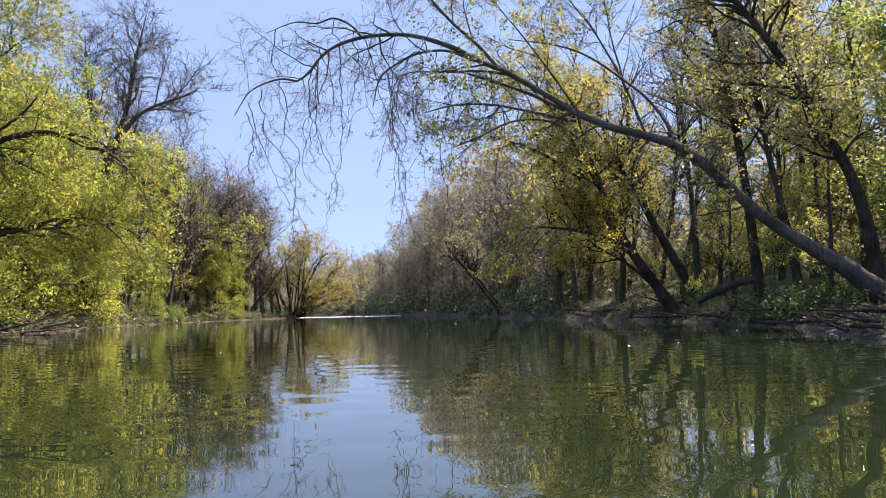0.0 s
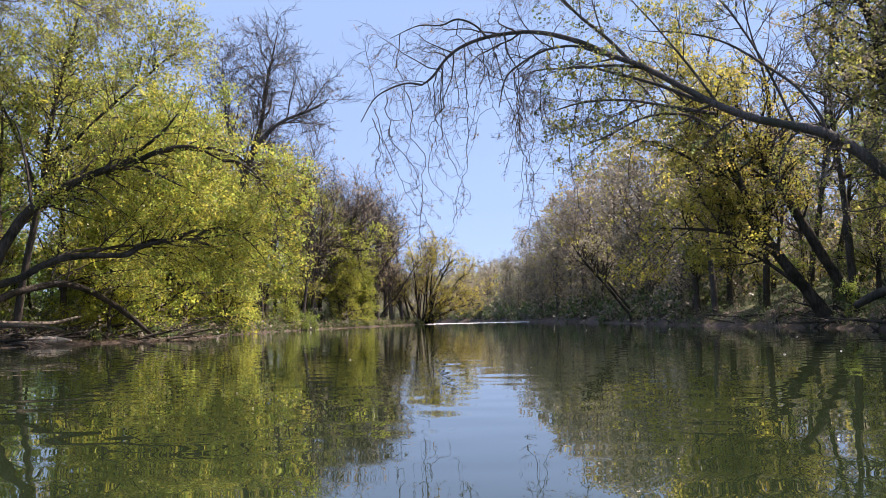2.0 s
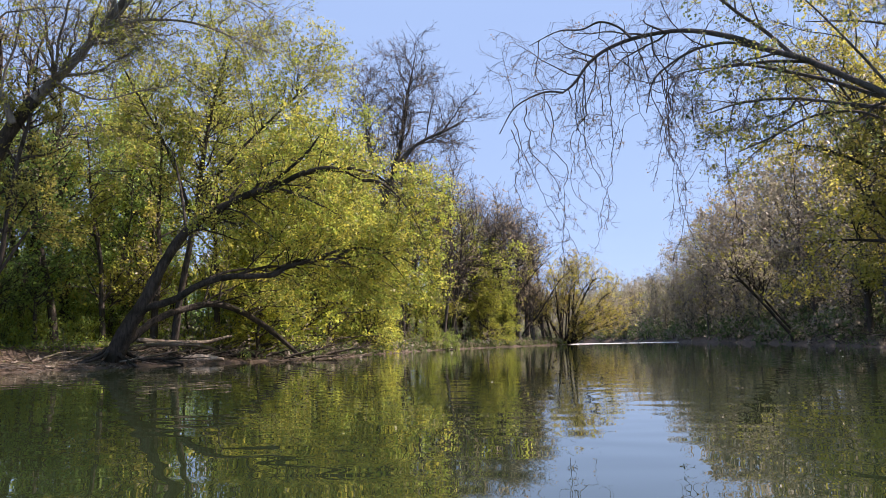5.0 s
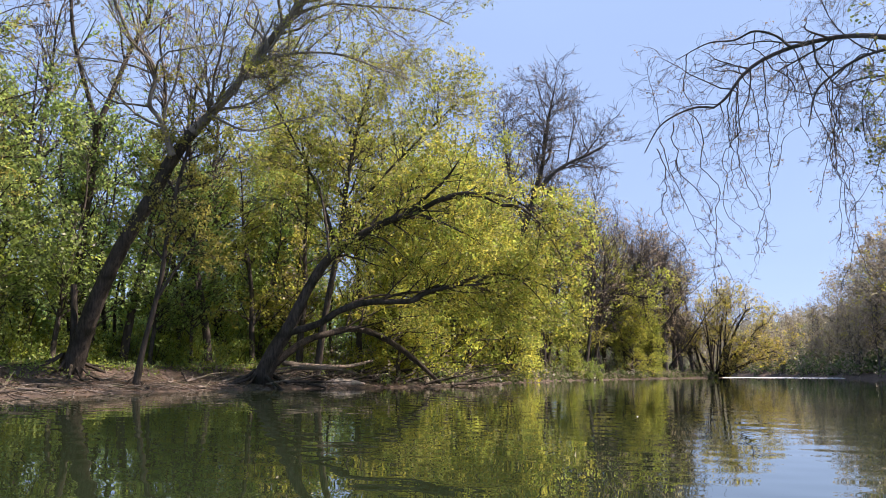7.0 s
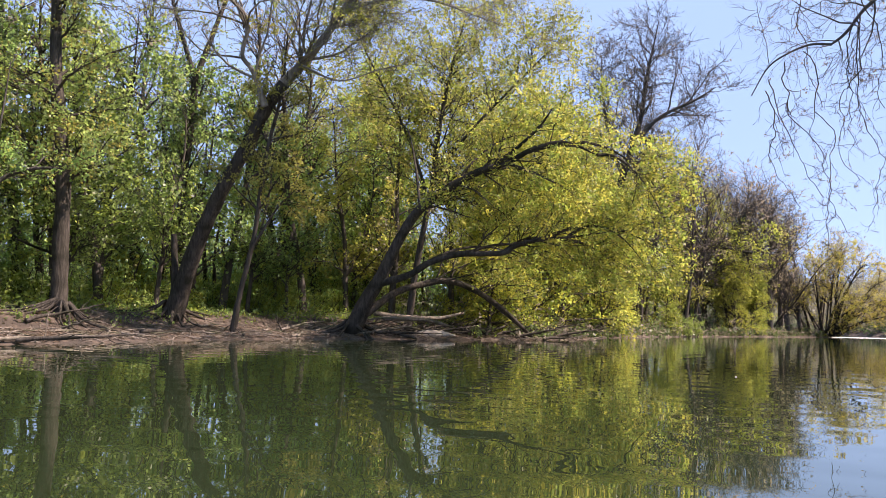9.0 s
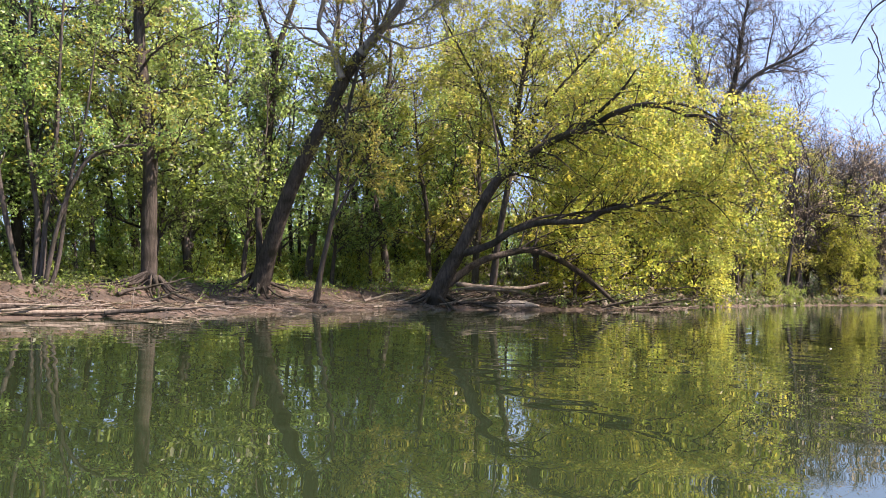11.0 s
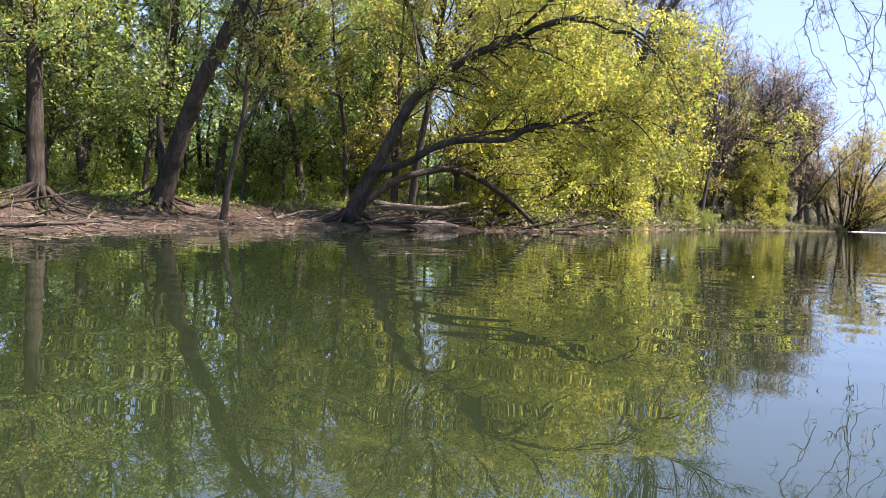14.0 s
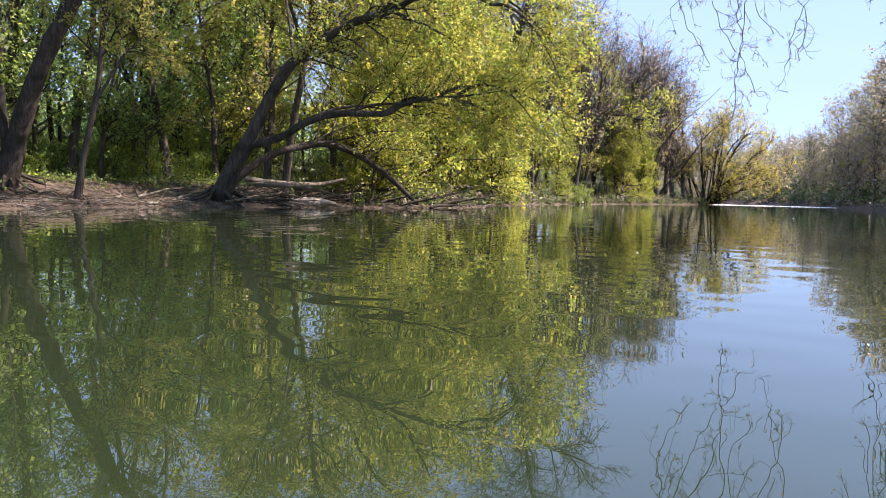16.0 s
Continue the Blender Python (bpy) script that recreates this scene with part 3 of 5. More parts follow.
ARCH_SIDEB = [(3.19, 19.54, 5.19, 0.047), (2.22, 19.35, 5.36, 0.036), (1.17, 19.11, 5.52, 0.03), (0.23, 18.82, 5.46, 0.025), (-0.49, 18.49, 5.21, 0.01)]
ARCH_SIDEC = [(3.42, 20.01, 4.79, 0.043), (2.61, 19.8, 5.25, 0.032), (1.66, 19.58, 5.22, 0.026), (0.8, 19.31, 4.79, 0.021), (0.13, 19, 4.47, 0.01)]
RTWIN_E = [(6.86, 31.77, 3.78, 0.084), (5.76, 31.6, 5.13, 0.066), (4.43, 31.44, 6.24, 0.057), (3.1, 31.22, 6.9, 0.041), (1.99, 30.94, 7.19, 0.016)]
RTWIN_F = [(6.25, 31.38, 4.64, 0.074), (5.3, 31.3, 6.43, 0.066), (4.34, 31.2, 7.99, 0.049), (3.58, 31.04, 9.31, 0.032), (2.93, 30.86, 10.16, 0.016)]
RTWIN = [(9, 31.75, -0.02, 0.29), (8.18, 31.63, 1.31, 0.219), (7.21, 31.52, 2.65, 0.184), (6.44, 31.34, 3.97, 0.141), (5.9, 31.11, 5.49, 0.098), (5.45, 30.86, 6.56, 0.057), (5.02, 30.59, 8.05, 0.024)]
RTWIN_B = [(10.11, 31.94, 0.51, 0.242), (9.08, 31.99, 2.2, 0.189), (8.24, 31.96, 3.78, 0.171), (7.49, 31.88, 5.14, 0.127), (6.73, 31.8, 6.38, 0.092), (6.18, 31.65, 7.83, 0.05), (5.86, 31.46, 9.38, 0.017)]
RTWIN_C = [(7.09, 31.2, 2.63, 0.108), (6.04, 31.04, 3.29, 0.082), (4.93, 30.86, 3.55, 0.065), (3.82, 30.64, 3.66, 0.04), (2.94, 30.36, 3.67, 0.016)]
RTWIN_D = [(8.26, 31.54, 1.2, 0.084), (6.76, 31.52, 2.43, 0.067), (5.86, 31.32, 2.88, 0.049), (5.28, 31.05, 3.3, 0.016)]
RTALL = [(11.27, 21.19, 0.86, 0.347), (10.9, 21.1, 2.93, 0.246), (10.49, 21.03, 4.12, 0.206), (9.83, 21.07, 5.34, 0.18), (9.17, 21.09, 6.72, 0.166), (8.48, 21.11, 7.81, 0.141), (7.77, 21.12, 8.75, 0.116), (6.92, 21.15, 9.87, 0.081), (6.07, 21.15, 11.3, 0.023)]
RTALL_B = [(10.73, 28.01, 0.99, 0.264), (10.38, 27.93, 4.71, 0.2), (9.92, 27.89, 7.9, 0.168), (9.57, 27.8, 9.69, 0.152), (9.03, 27.77, 11.32, 0.128), (8.61, 27.69, 13.75, 0.06)]
RLEAN = [(3.16, 51.9, 0.51, 0.153), (1.66, 51.31, 2.43, 0.125), (0.43, 50.66, 3.85, 0.099), (-0.26, 50, 4.87, 0.037)]
RLEAN_B = [(3.48, 52.38, 0.5, 0.128), (2.22, 51.95, 2.08, 0.102), (1.15, 51.49, 3.53, 0.088), (0.27, 51, 4.77, 0.037)]
RLOG = [(8.06, 26.29, 0.73, 0.096), (8.48, 26.16, 0.99, 0.134), (9.14, 25.94, 1.29, 0.125), (9.7, 25.73, 1.41, 0.096)]
DRIFTA = [(-19.11, 23.77, 0.85, 0.085), (-18.81, 25.06, 0.76, 0.077), (-18.36, 26.41, 0.74, 0.067), (-18.02, 27.65, 0.95, 0.046)]
DRIFTB = [(-18.88, 23.95, 0.7, 0.075), (-18.18, 25.54, 0.65, 0.066), (-17.7, 26.9, 0.34, 0.045)]
SHORELOG = [(-17.5, 7, 0.12, 0.05), (-17.25, 8.2, 0.12, 0.065), (-17.15, 9.4, 0.11, 0.065), (-17.25, 10.6, 0.12, 0.055), (-17.6, 11.8, 0.13, 0.045), (-18, 13, 0.14, 0.02)]
SHORELOGB = [(-18, 8.6, 0.26, 0.04), (-17.8, 9.3, 0.24, 0.04), (-17.75, 10.1, 0.22, 0.034), (-17.85, 10.8, 0.24, 0.015)]
WHITE = [(-18, 24.5, 0.14, 0.06), (-17.65, 25, 0.18, 0.15), (-17.35, 25.5, 0.17, 0.1), (-17.15, 25.9, 0.13, 0.04)]
DOME = [(-19.43, 26.05, 0.34, 0.238), (-19.16, 26.12, 2.61, 0.19), (-18.73, 26.32, 5.39, 0.158), (-18.4, 26.42, 8.24, 0.126), (-17.99, 26.59, 10.47, 0.086), (-17.5, 26.79, 12.51, 0.023)]
DOME_A = [(-18.72, 26.2, 5.16, 0.11), (-19.25, 25.52, 7.49, 0.086), (-19.98, 24.65, 9.57, 0.062), (-20.51, 23.91, 11.2, 0.023)]
DOME_B = [(-18.59, 26.29, 6.03, 0.11), (-16.97, 26.7, 7.91, 0.085), (-15.23, 27.08, 9.53, 0.061), (-13.84, 27.18, 10.65, 0.022)]



def slim(points, share):
    return [(x, y, z, r * share) for x, y, z, r in points]


# -- left bank --
# outer boughs of the leaning willow, arching out and down over the water: start, end
OUTER = [((-14.3, 24.37, 2.9), (-11.2, 27.2, 2.5)), ((-13.0, 24.6, 3.3), (-10.0, 27.6, 2.9)), ((-13.8, 24.5, 3.1), (-12.0, 28.6, 2.5)), ((-12.1, 24.4, 6.2), (-9.8, 27.0, 4.6)),
         ((-13.0, 24.2, 6.1), (-10.4, 27.4, 5.0)), ((-14.8, 23.8, 5.5), (-12.6, 27.6, 4.4)), ((-12.2, 24.9, 3.4), (-10.2, 26.0, 2.6)), ((-15.5, 23.8, 2.8), (-13.2, 28.0, 2.4)),
         ((-15.7, 23.5, 5.0), (-14.6, 27.0, 7.2)), ((-16.7, 23.1, 4.3), (-18.6, 24.5, 7.6)), ((-14.3, 24.37, 2.9), (-12.6, 26.4, 2.6)),
         ((-16.5, 23.4, 2.6), (-14.6, 27.4, 2.5)), ((-11.1, 24.6, 5.8), (-9.6, 26.4, 3.8))]
OUTER_LIMBS = [[(a[0] + (b[0] - a[0]) * u, a[1] + (b[1] - a[1]) * u, a[2] + (b[2] - a[2]) * u + 2.6 * u * (1 - u), 0.055 * (1 - 0.85 * u)) for u in (0, 0.2, 0.4, 0.6, 0.8, 1)] for a, b in OUTER]
tree("leaning willow with heavy dark limbs and yellow-green spring leaves", slim(LEAN, 0.86), [slim(p, 0.82) for p in (LEAN_MID, LEAN_LOW, LEAN_UP, LEAN_DN)] + OUTER_LIMBS,
     {"bough": dict(count=190, length=(1.2, 3.6), spread=(30, 80), rise=0.25, push=(0.0, 0.25, 0), wander=0.2, zone=(0.4, 1.0), steps=8, thin=0.3, least=0.01),
      "twig": dict(count=2300, length=(0.5, 1.5), spread=(25, 65), rise=0.05, wander=0.22, zone=(0.2, 1.0), least=0.005, steps=5)},
     [("lime", 21000, (0.06, 0.11), "twig", dict(scatter=0.32)), ("yellow", 17000, (0.06, 0.11), "twig", dict(scatter=0.32)), ("olive", 9000, (0.06, 0.105), "twig", dict(scatter=0.14))],
     name="leaning_tree", roots=12, seed=11, skirt=1.5)
tree("broad round-crowned tree with fine olive-yellow foliage behind the willow", slim(DOME, 0.62), [slim(p, 0.6) for p in (DOME_A, DOME_B)],
     {"bough": dict(count=190, length=(1.6, 4.4), spread=(35, 80), rise=0.2, wander=0.2, zone=(0.4, 1.0), steps=8, thin=0.3, least=0.009),
      "twig": dict(count=2400, length=(0.6, 1.6), spread=(25, 65), rise=0.1, wander=0.24, zone=(0.25, 1.0), least=0.005, steps=5)},
     [("lime", 12000, (0.065, 0.115), "twig", dict(scatter=0.3)), ("olive", 12500, (0.065, 0.11), "twig", dict(scatter=0.3)), ("yellow", 3500, (0.065, 0.115), "twig", dict(scatter=0.16))],
     bark=BARK_GREY, seed=16, skirt=4.2)
tree("tall leaning sycamore with dark lower bark and pale bare upper limbs", slim(BIG[:7], 0.86), [slim(BIG[6:], 0.86), BIG_KINK, BIG_A, BIG_B, BIG_C],
     {"bough": dict(count=105, length=(1.2, 4.4), spread=(30, 75), rise=0.25, wander=0.22, zone=(0.1, 1.0), steps=8, least=0.012),
      "twig": dict(count=1100, length=(0.6, 1.8), spread=(25, 70), rise=0.1, wander=0.28, zone=(0.2, 1.0), least=0.007),
      "fine": dict(count=5000, length=(0.25, 0.8), spread=(25, 65), rise=0.0, wander=0.25, zone=(0.3, 1.0), least=0.004, steps=4)},
     [("olive", 13000, (0.04, 0.08), "fine", dict(scatter=0.1)), ("lime", 4000, (0.045, 0.085), "fine", dict(scatter=0.1))],
     limb_bark=BARK_PALE, roots=10, seed=21, clear=True)
tree("slender dark tree at the water's edge with sparse new leaves", THIN, [THIN_A],
     {"bough": dict(count=30, length=(0.8, 2.4), spread=(40, 80), rise=0.15, wander=0.2, zone=(0.5, 1.0), steps=7, least=0.008),
      "twig": dict(count=300, length=(0.3, 1.0), spread=(25, 65), rise=0.0, wander=0.25, least=0.005)},
     [("olive", 6500, (0.05, 0.1), "twig", dict(scatter=0.12))], roots=4, seed=31)
tree("straight tall tree with fluted trunk and exposed roots on the mud", STRAIGHT, [],
     {"bough": dict(count=40, length=(1.2, 4.0), spread=(50, 90), rise=0.2, wander=0.2, zone=(0.48, 1.0), steps=7, least=0.012),
      "twig": dict(count=520, length=(0.5, 1.5), spread=(25, 65), rise=0.05, wander=0.25, least=0.006)},
     [("olive", 5000, (0.06, 0.11), "twig", dict(scatter=0.16)), ("green", 10000, (0.06, 0.12), "twig", dict(scatter=0.16))],
     bark=BARK, roots=22, seed=41)
tree("clump of thin pale-barked stems with one arching branch", MULTI_A, [MULTI_B, MULTI_C, MULTI_D, MULTI_E],
     {"bough": dict(count=44, length=(0.6, 2.2), spread=(35, 75), rise=0.25, wander=0.2, zone=(0.4, 1.0), steps=7, least=0.008),
      "twig": dict(count=420, length=(0.3, 1.0), spread=(25, 65), rise=0.05, wander=0.25, least=0.005)},
     [("olive", 1500, (0.06, 0.1), "twig", dict(scatter=0.12)), ("green", 5000, (0.06, 0.11), "twig", dict(scatter=0.14))],
     bark=BARK_GREY, roots=6, seed=51)
tree("tall forked tree standing back in the wood, mostly bare crown", FORK, [FORK_A, FORK_B],
     {"bough": dict(count=40, length=(1.2, 3.4), spread=(30, 65), rise=0.35, wander=0.18, zone=(0.3, 1.0), steps=7, least=0.012),
      "twig": dict(count=420, length=(0.5, 1.5), spread=(25, 60), rise=0.15, wander=0.22, least=0.007)},
     [("green", 2500, (0.09, 0.15), "twig", dict(scatter=0.12))], seed=61)
tree("tall bare tree with a grey forked trunk above the canopy", slim(BARE, 0.74), [slim(BARE_A, 0.74), slim(BARE_B, 0.74)],
     {"bough": dict(count=75, length=(1.4, 4.0), spread=(30, 70), rise=0.35, wander=0.22, zone=(0.35, 1.0), steps=8, least=0.012),
      "twig": dict(count=1000, length=(0.7, 2.0), spread=(30, 70), rise=0.15, wander=0.32, least=0.012, steps=6),
      "fine": dict(count=3400, length=(0.3, 0.9), spread=(25, 65), rise=0.1, wander=0.25, least=0.0095, steps=3)},
     [("bud", 1500, (0.05, 0.09), "fine", dict(scatter=0.05))], bark=BARK_GREY, limb_bark=BARK_ASH, seed=71)
tree("small bowed tree with an arched trunk and fresh yellow leaves", ARCHLET, [],
     {"bough": dict(count=50, length=(1.5, 4.5), spread=(40, 85), rise=0.35, wander=0.2, zone=(0.15, 1.0), steps=7, least=0.014),
      "twig": dict(count=520, length=(0.7, 1.8), spread=(25, 65), rise=0.0, wander=0.25, least=0.008)},
     [("yellow", 3500, (0.11, 0.19), "twig", dict(scatter=0.3)), ("lime", 2500, (0.11, 0.19), "twig", dict(scatter=0.3))], seed=81)

# the fan of stems of the willow at the bend: turn, reach, height
FAN = []
fan_rng = random.Random(4)
for n in range(24):
    low = n % 4 == 0
    turn = fan_rng.uniform(-50, 35) if low else n * 360 / 24 * 5 + fan_rng.uniform(-20, 20)
    reach = fan_rng.uniform(4.2, 6.0) if low else fan_rng.uniform(1.3, 4.5)
    high = fan_rng.uniform(1.8, 3.2) if low else 6.8 * math.sqrt(1 - (reach / 5.2) ** 2) * fan_rng.uniform(0.85, 1.05)
    curl = fan_rng.uniform(1.3, 2.2)
    c, n0 = math.cos(radians(turn)), math.sin(radians(turn))
    sway = fan_rng.uniform(-0.5, 0.5)
    FAN.append([(-13.6 + c * (0.6 + reach * s) + 0.06 * (n - 12) - n0 * sway * s * s, 70.2 + n0 * (0.3 + reach * s) + c * sway * s * s, 0.1 + high * (1 - (1 - s) ** curl) - (0.4 * s * s if low else 0), fan_rng.uniform(0.06, 0.11) * (1 - 0.85 * s)) for s in (0, 0.15, 0.35, 0.6, 0.8, 1.0)])
tree("orange-tinged willow with a fan of dark arching stems", FAN[0], FAN[1:],
     {"bough": dict(count=230, length=(1.0, 2.8), spread=(20, 60), rise=0.3, wander=0.2, zone=(0.25, 1.0), steps=6, least=0.012, push=(-0.12, 0, 0.05)),
      "twig": dict(count=2200, length=(0.5, 1.5), spread=(20, 60), rise=0.15, wander=0.25, least=0.008, steps=4)},
     [("orange", 13000, (0.07, 0.13), "twig", dict(scatter=0.35)), ("yellow", 8000, (0.07, 0.13), "twig", dict(scatter=0.35)), ("bud", 5000, (0.07, 0.12), "twig", dict(scatter=0.25))], name="willow", seed=86)

# -- right bank --
tree("arching bare sycamore bough over the river with hanging twigs", slim(ARCH, 0.85), [ARCH_END, ARCH_TIP, ARCH_LOOP, ARCH_HANG, ARCH_BACK, ARCH_UP, ARCH_LOW, ARCH_SIDE, ARCH_SIDEB, ARCH_SIDEC, ARCH_RISE, ARCH_RISEB],
     {"bough": dict(count=100, length=(0.7, 2.4), spread=(35, 80), rise=0.1, wander=0.22, zone=(0.3, 1.0), steps=8, least=0.008),
      "twig": dict(count=1150, length=(0.5, 1.5), spread=(25, 75), rise=-0.05, wander=0.35, droop=0.1, least=0.005, steps=8),
      "fine": dict(count=4200, length=(0.15, 0.5), spread=(25, 65), rise=0.0, wander=0.35, least=0.0035, steps=4)},
     [("bud", 2600, (0.03, 0.055), "fine", dict(scatter=0.02)), ("olive", 5000, (0.05, 0.09), "fine", dict(scatter=0.1, zone=(0.0, 1.0), east=-0.6)), ("dark", 3000, (0.05, 0.09), "fine", dict(scatter=0.08, zone=(0.0, 1.0), east=-0.8))],
     bark=BARK_ASH, roots=6, seed=91, name="arching_tree")
strands = thing("hanging_bough", (-2.8, 18.1, 6.5), "long bare twigs drooping from the arching bough over the river", "branch")
SP = np.stack([smooth_line(np.asarray(p)[:, :3], 24) for p in (ARCH_END, ARCH_TIP, ARCH_LOOP, ARCH_HANG, ARCH_LOW)])
SR = np.full(SP.shape[:2], 0.02)
H1, HR1 = shoots(SP, SR, 22, (2.6, 6.0), (50, 90), -0.1, 0.5, droop=0.75, zone=(0.15, 1.0), steps=26, thin=0.6, least=0.0095, seed=301)
H1[..., 1] += 0.5 * np.maximum(6.3 - H1[..., 2], 0)
H2, HR2 = shoots(H1, HR1, 300, (0.3, 1.2), (25, 75), 0.05, 0.55, droop=0.22, zone=(0.1, 1.0), steps=9, thin=0.8, least=0.006, seed=302)
H3, HR3 = shoots(H2, HR2, 1500, (0.08, 0.35), (30, 70), 0.0, 0.3, droop=0.0, zone=(0.3, 1.0), steps=5, least=0.004, seed=303)
hb = np.array(strands.location)
v, q = join(tubes(H1 - hb, HR1, 4), tubes(H2 - hb, HR2, 3), tubes(H3 - hb, HR3, 3))
mesh_object("twigwork", v, q, BARK_GREY, strands, kind="stuff")
v, q = leaves_on(H3 - hb, 2200, (0.02, 0.04), seed=304, zone=(0.7, 1.0), scatter=0.01)
mesh_object("bud_mass", v, q, LEAF["bud"], strands, kind="stuff", smooth=False)
tree("twin dark trunks leaning out over the water with yellowing leaves", RTWIN, [RTWIN_B, RTWIN_C, RTWIN_D, RTWIN_E, RTWIN_F],
     {"bough": dict(count=110, length=(1.4, 4.4), spread=(30, 75), rise=0.3, wander=0.18, zone=(0.3, 1.0), steps=8, least=0.012),
      "twig": dict(count=1900, length=(0.5, 1.5), spread=(25, 65), rise=0.05, wander=0.25, least=0.006, steps=5)},
     [("orange", 4000, (0.075, 0.125), "twig", dict(scatter=0.25)), ("yellow", 10000, (0.075, 0.125), "twig", dict(scatter=0.25)), ("olive", 13000, (0.075, 0.125), "twig", dict(scatter=0.25))],
     roots=6, seed=101, name="leaning_tree")
tree("tall slanting trunk with a thin leafy crown", slim(RTALL, 0.68), [],
     {"bough": dict(count=46, length=(1.2, 4.0), spread=(35, 75), rise=0.35, wander=0.2, zone=(0.3, 1.0), steps=7, least=0.01),
      "twig": dict(count=520, length=(0.5, 1.5), spread=(25, 65), rise=0.0, wander=0.25, least=0.005)},
     [("olive", 9000, (0.06, 0.105), "twig", dict(scatter=0.2)), ("haze", 6000, (0.06, 0.105), "twig", dict(scatter=0.16))], roots=5, seed=111)
tree("tall upright dark trunk behind the riverbank", slim(RTALL_B, 0.75), [],
     {"bough": dict(count=44, length=(1.2, 4.0), spread=(35, 75), rise=0.3, wander=0.2, zone=(0.3, 1.0), steps=7, least=0.01),
      "twig": dict(count=480, length=(0.5, 1.6), spread=(25, 65), rise=0.0, wander=0.25, least=0.006)},
     [("olive", 9000, (0.07, 0.115), "twig", dict(scatter=0.2)), ("haze", 5000, (0.07, 0.115), "twig", dict(scatter=0.16))], seed=121)
tree("pair of thin trunks slanting toward the river", slim(RLEAN, 0.65), [slim(RLEAN_B, 0.65)],
     {"bough": dict(count=30, length=(1.2, 3.4), spread=(30, 75), rise=0.4, wander=0.2, zone=(0.4, 1.0), steps=7, least=0.012),
      "twig": dict(count=300, length=(0.6, 1.6), spread=(25, 65), rise=0.0, wander=0.25, least=0.008)},
     [("haze", 1500, (0.08, 0.15), "twig", dict(scatter=0.4)), ("olive", 500, (0.08, 0.15), "twig", dict(scatter=0.4))], seed=131)


# -- woodland trees, built once in a few shapes and repeated --
GROUPS = {"tree": "trees of the riverside wood", "sapling": "saplings in the wood", "shrub": "shrubs of the understorey", "thicket": "thickets at the bend"}


def wood_tree(label, height, start, reach, boughs, twigs, crown, bark, seed, lean=0.06, name="tree", stems=1, rise=0.35, twig_len=(0.6, 1.6), thick=1.0, fine=0.007):
    rng = np.random.default_rng(seed)
    trunks = []
    for s in range(stems):
        tilt = rng.normal(scale=lean if stems == 1 else 0.28, size=2)
        z = np.linspace(0, 1, 7)
        xy = np.cumsum(rng.normal(scale=0.025 * height, size=(7, 2)), 0) * z[:, None] + tilt * height * z[:, None]
        r = thick * (0.017 * height + 0.03) * (1 - 0.93 * z**0.8) / stems**0.4
        trunks.append([(xy[i, 0], xy[i, 1], z[i] * height * rng.uniform(0.9, 1.0), r[i]) for i in range(7)])
    ob = thing(name, (0, 0, 0), label, name, GROUPS[name])
    mains = []
    for points in trunks:
        P, R = limb_line(points, 16)
        P[0, 2] -= 0.4
        mains.append((P, R))
        v, q = tubes(P[None], R[None], 8, 0.05)
        mesh_object("trunk", v, q, bark, ob)
    P0, R0 = np.stack([m[0] for m in mains]), np.stack([m[1] for m in mains])
    P1, R1 = shoots(P0, R0, boughs, reach, (40, 80), rise, 0.18, zone=(start, 1.0), steps=6, least=fine * 1.7, seed=seed + 1)
    P2, R2 = shoots(P1, R1, twigs, twig_len, (25, 65), 0.1, 0.25, zone=(0.2, 1.0), steps=3, least=fine, seed=seed + 2)
    v, q = join(tubes(P1, R1, 4), tubes(P2, R2, 3))
    mesh_object("twigwork", v, q, bark, ob, kind="stuff")
    for i, (kind, count, size, scatter) in enumerate(crown):
        v, q = leaves_on(P2, count, size, seed=seed + 5 + i, scatter=scatter)
        mesh_object("crown", v, q, LEAF[kind], ob, kind="stuff", smooth=False)
    return ob


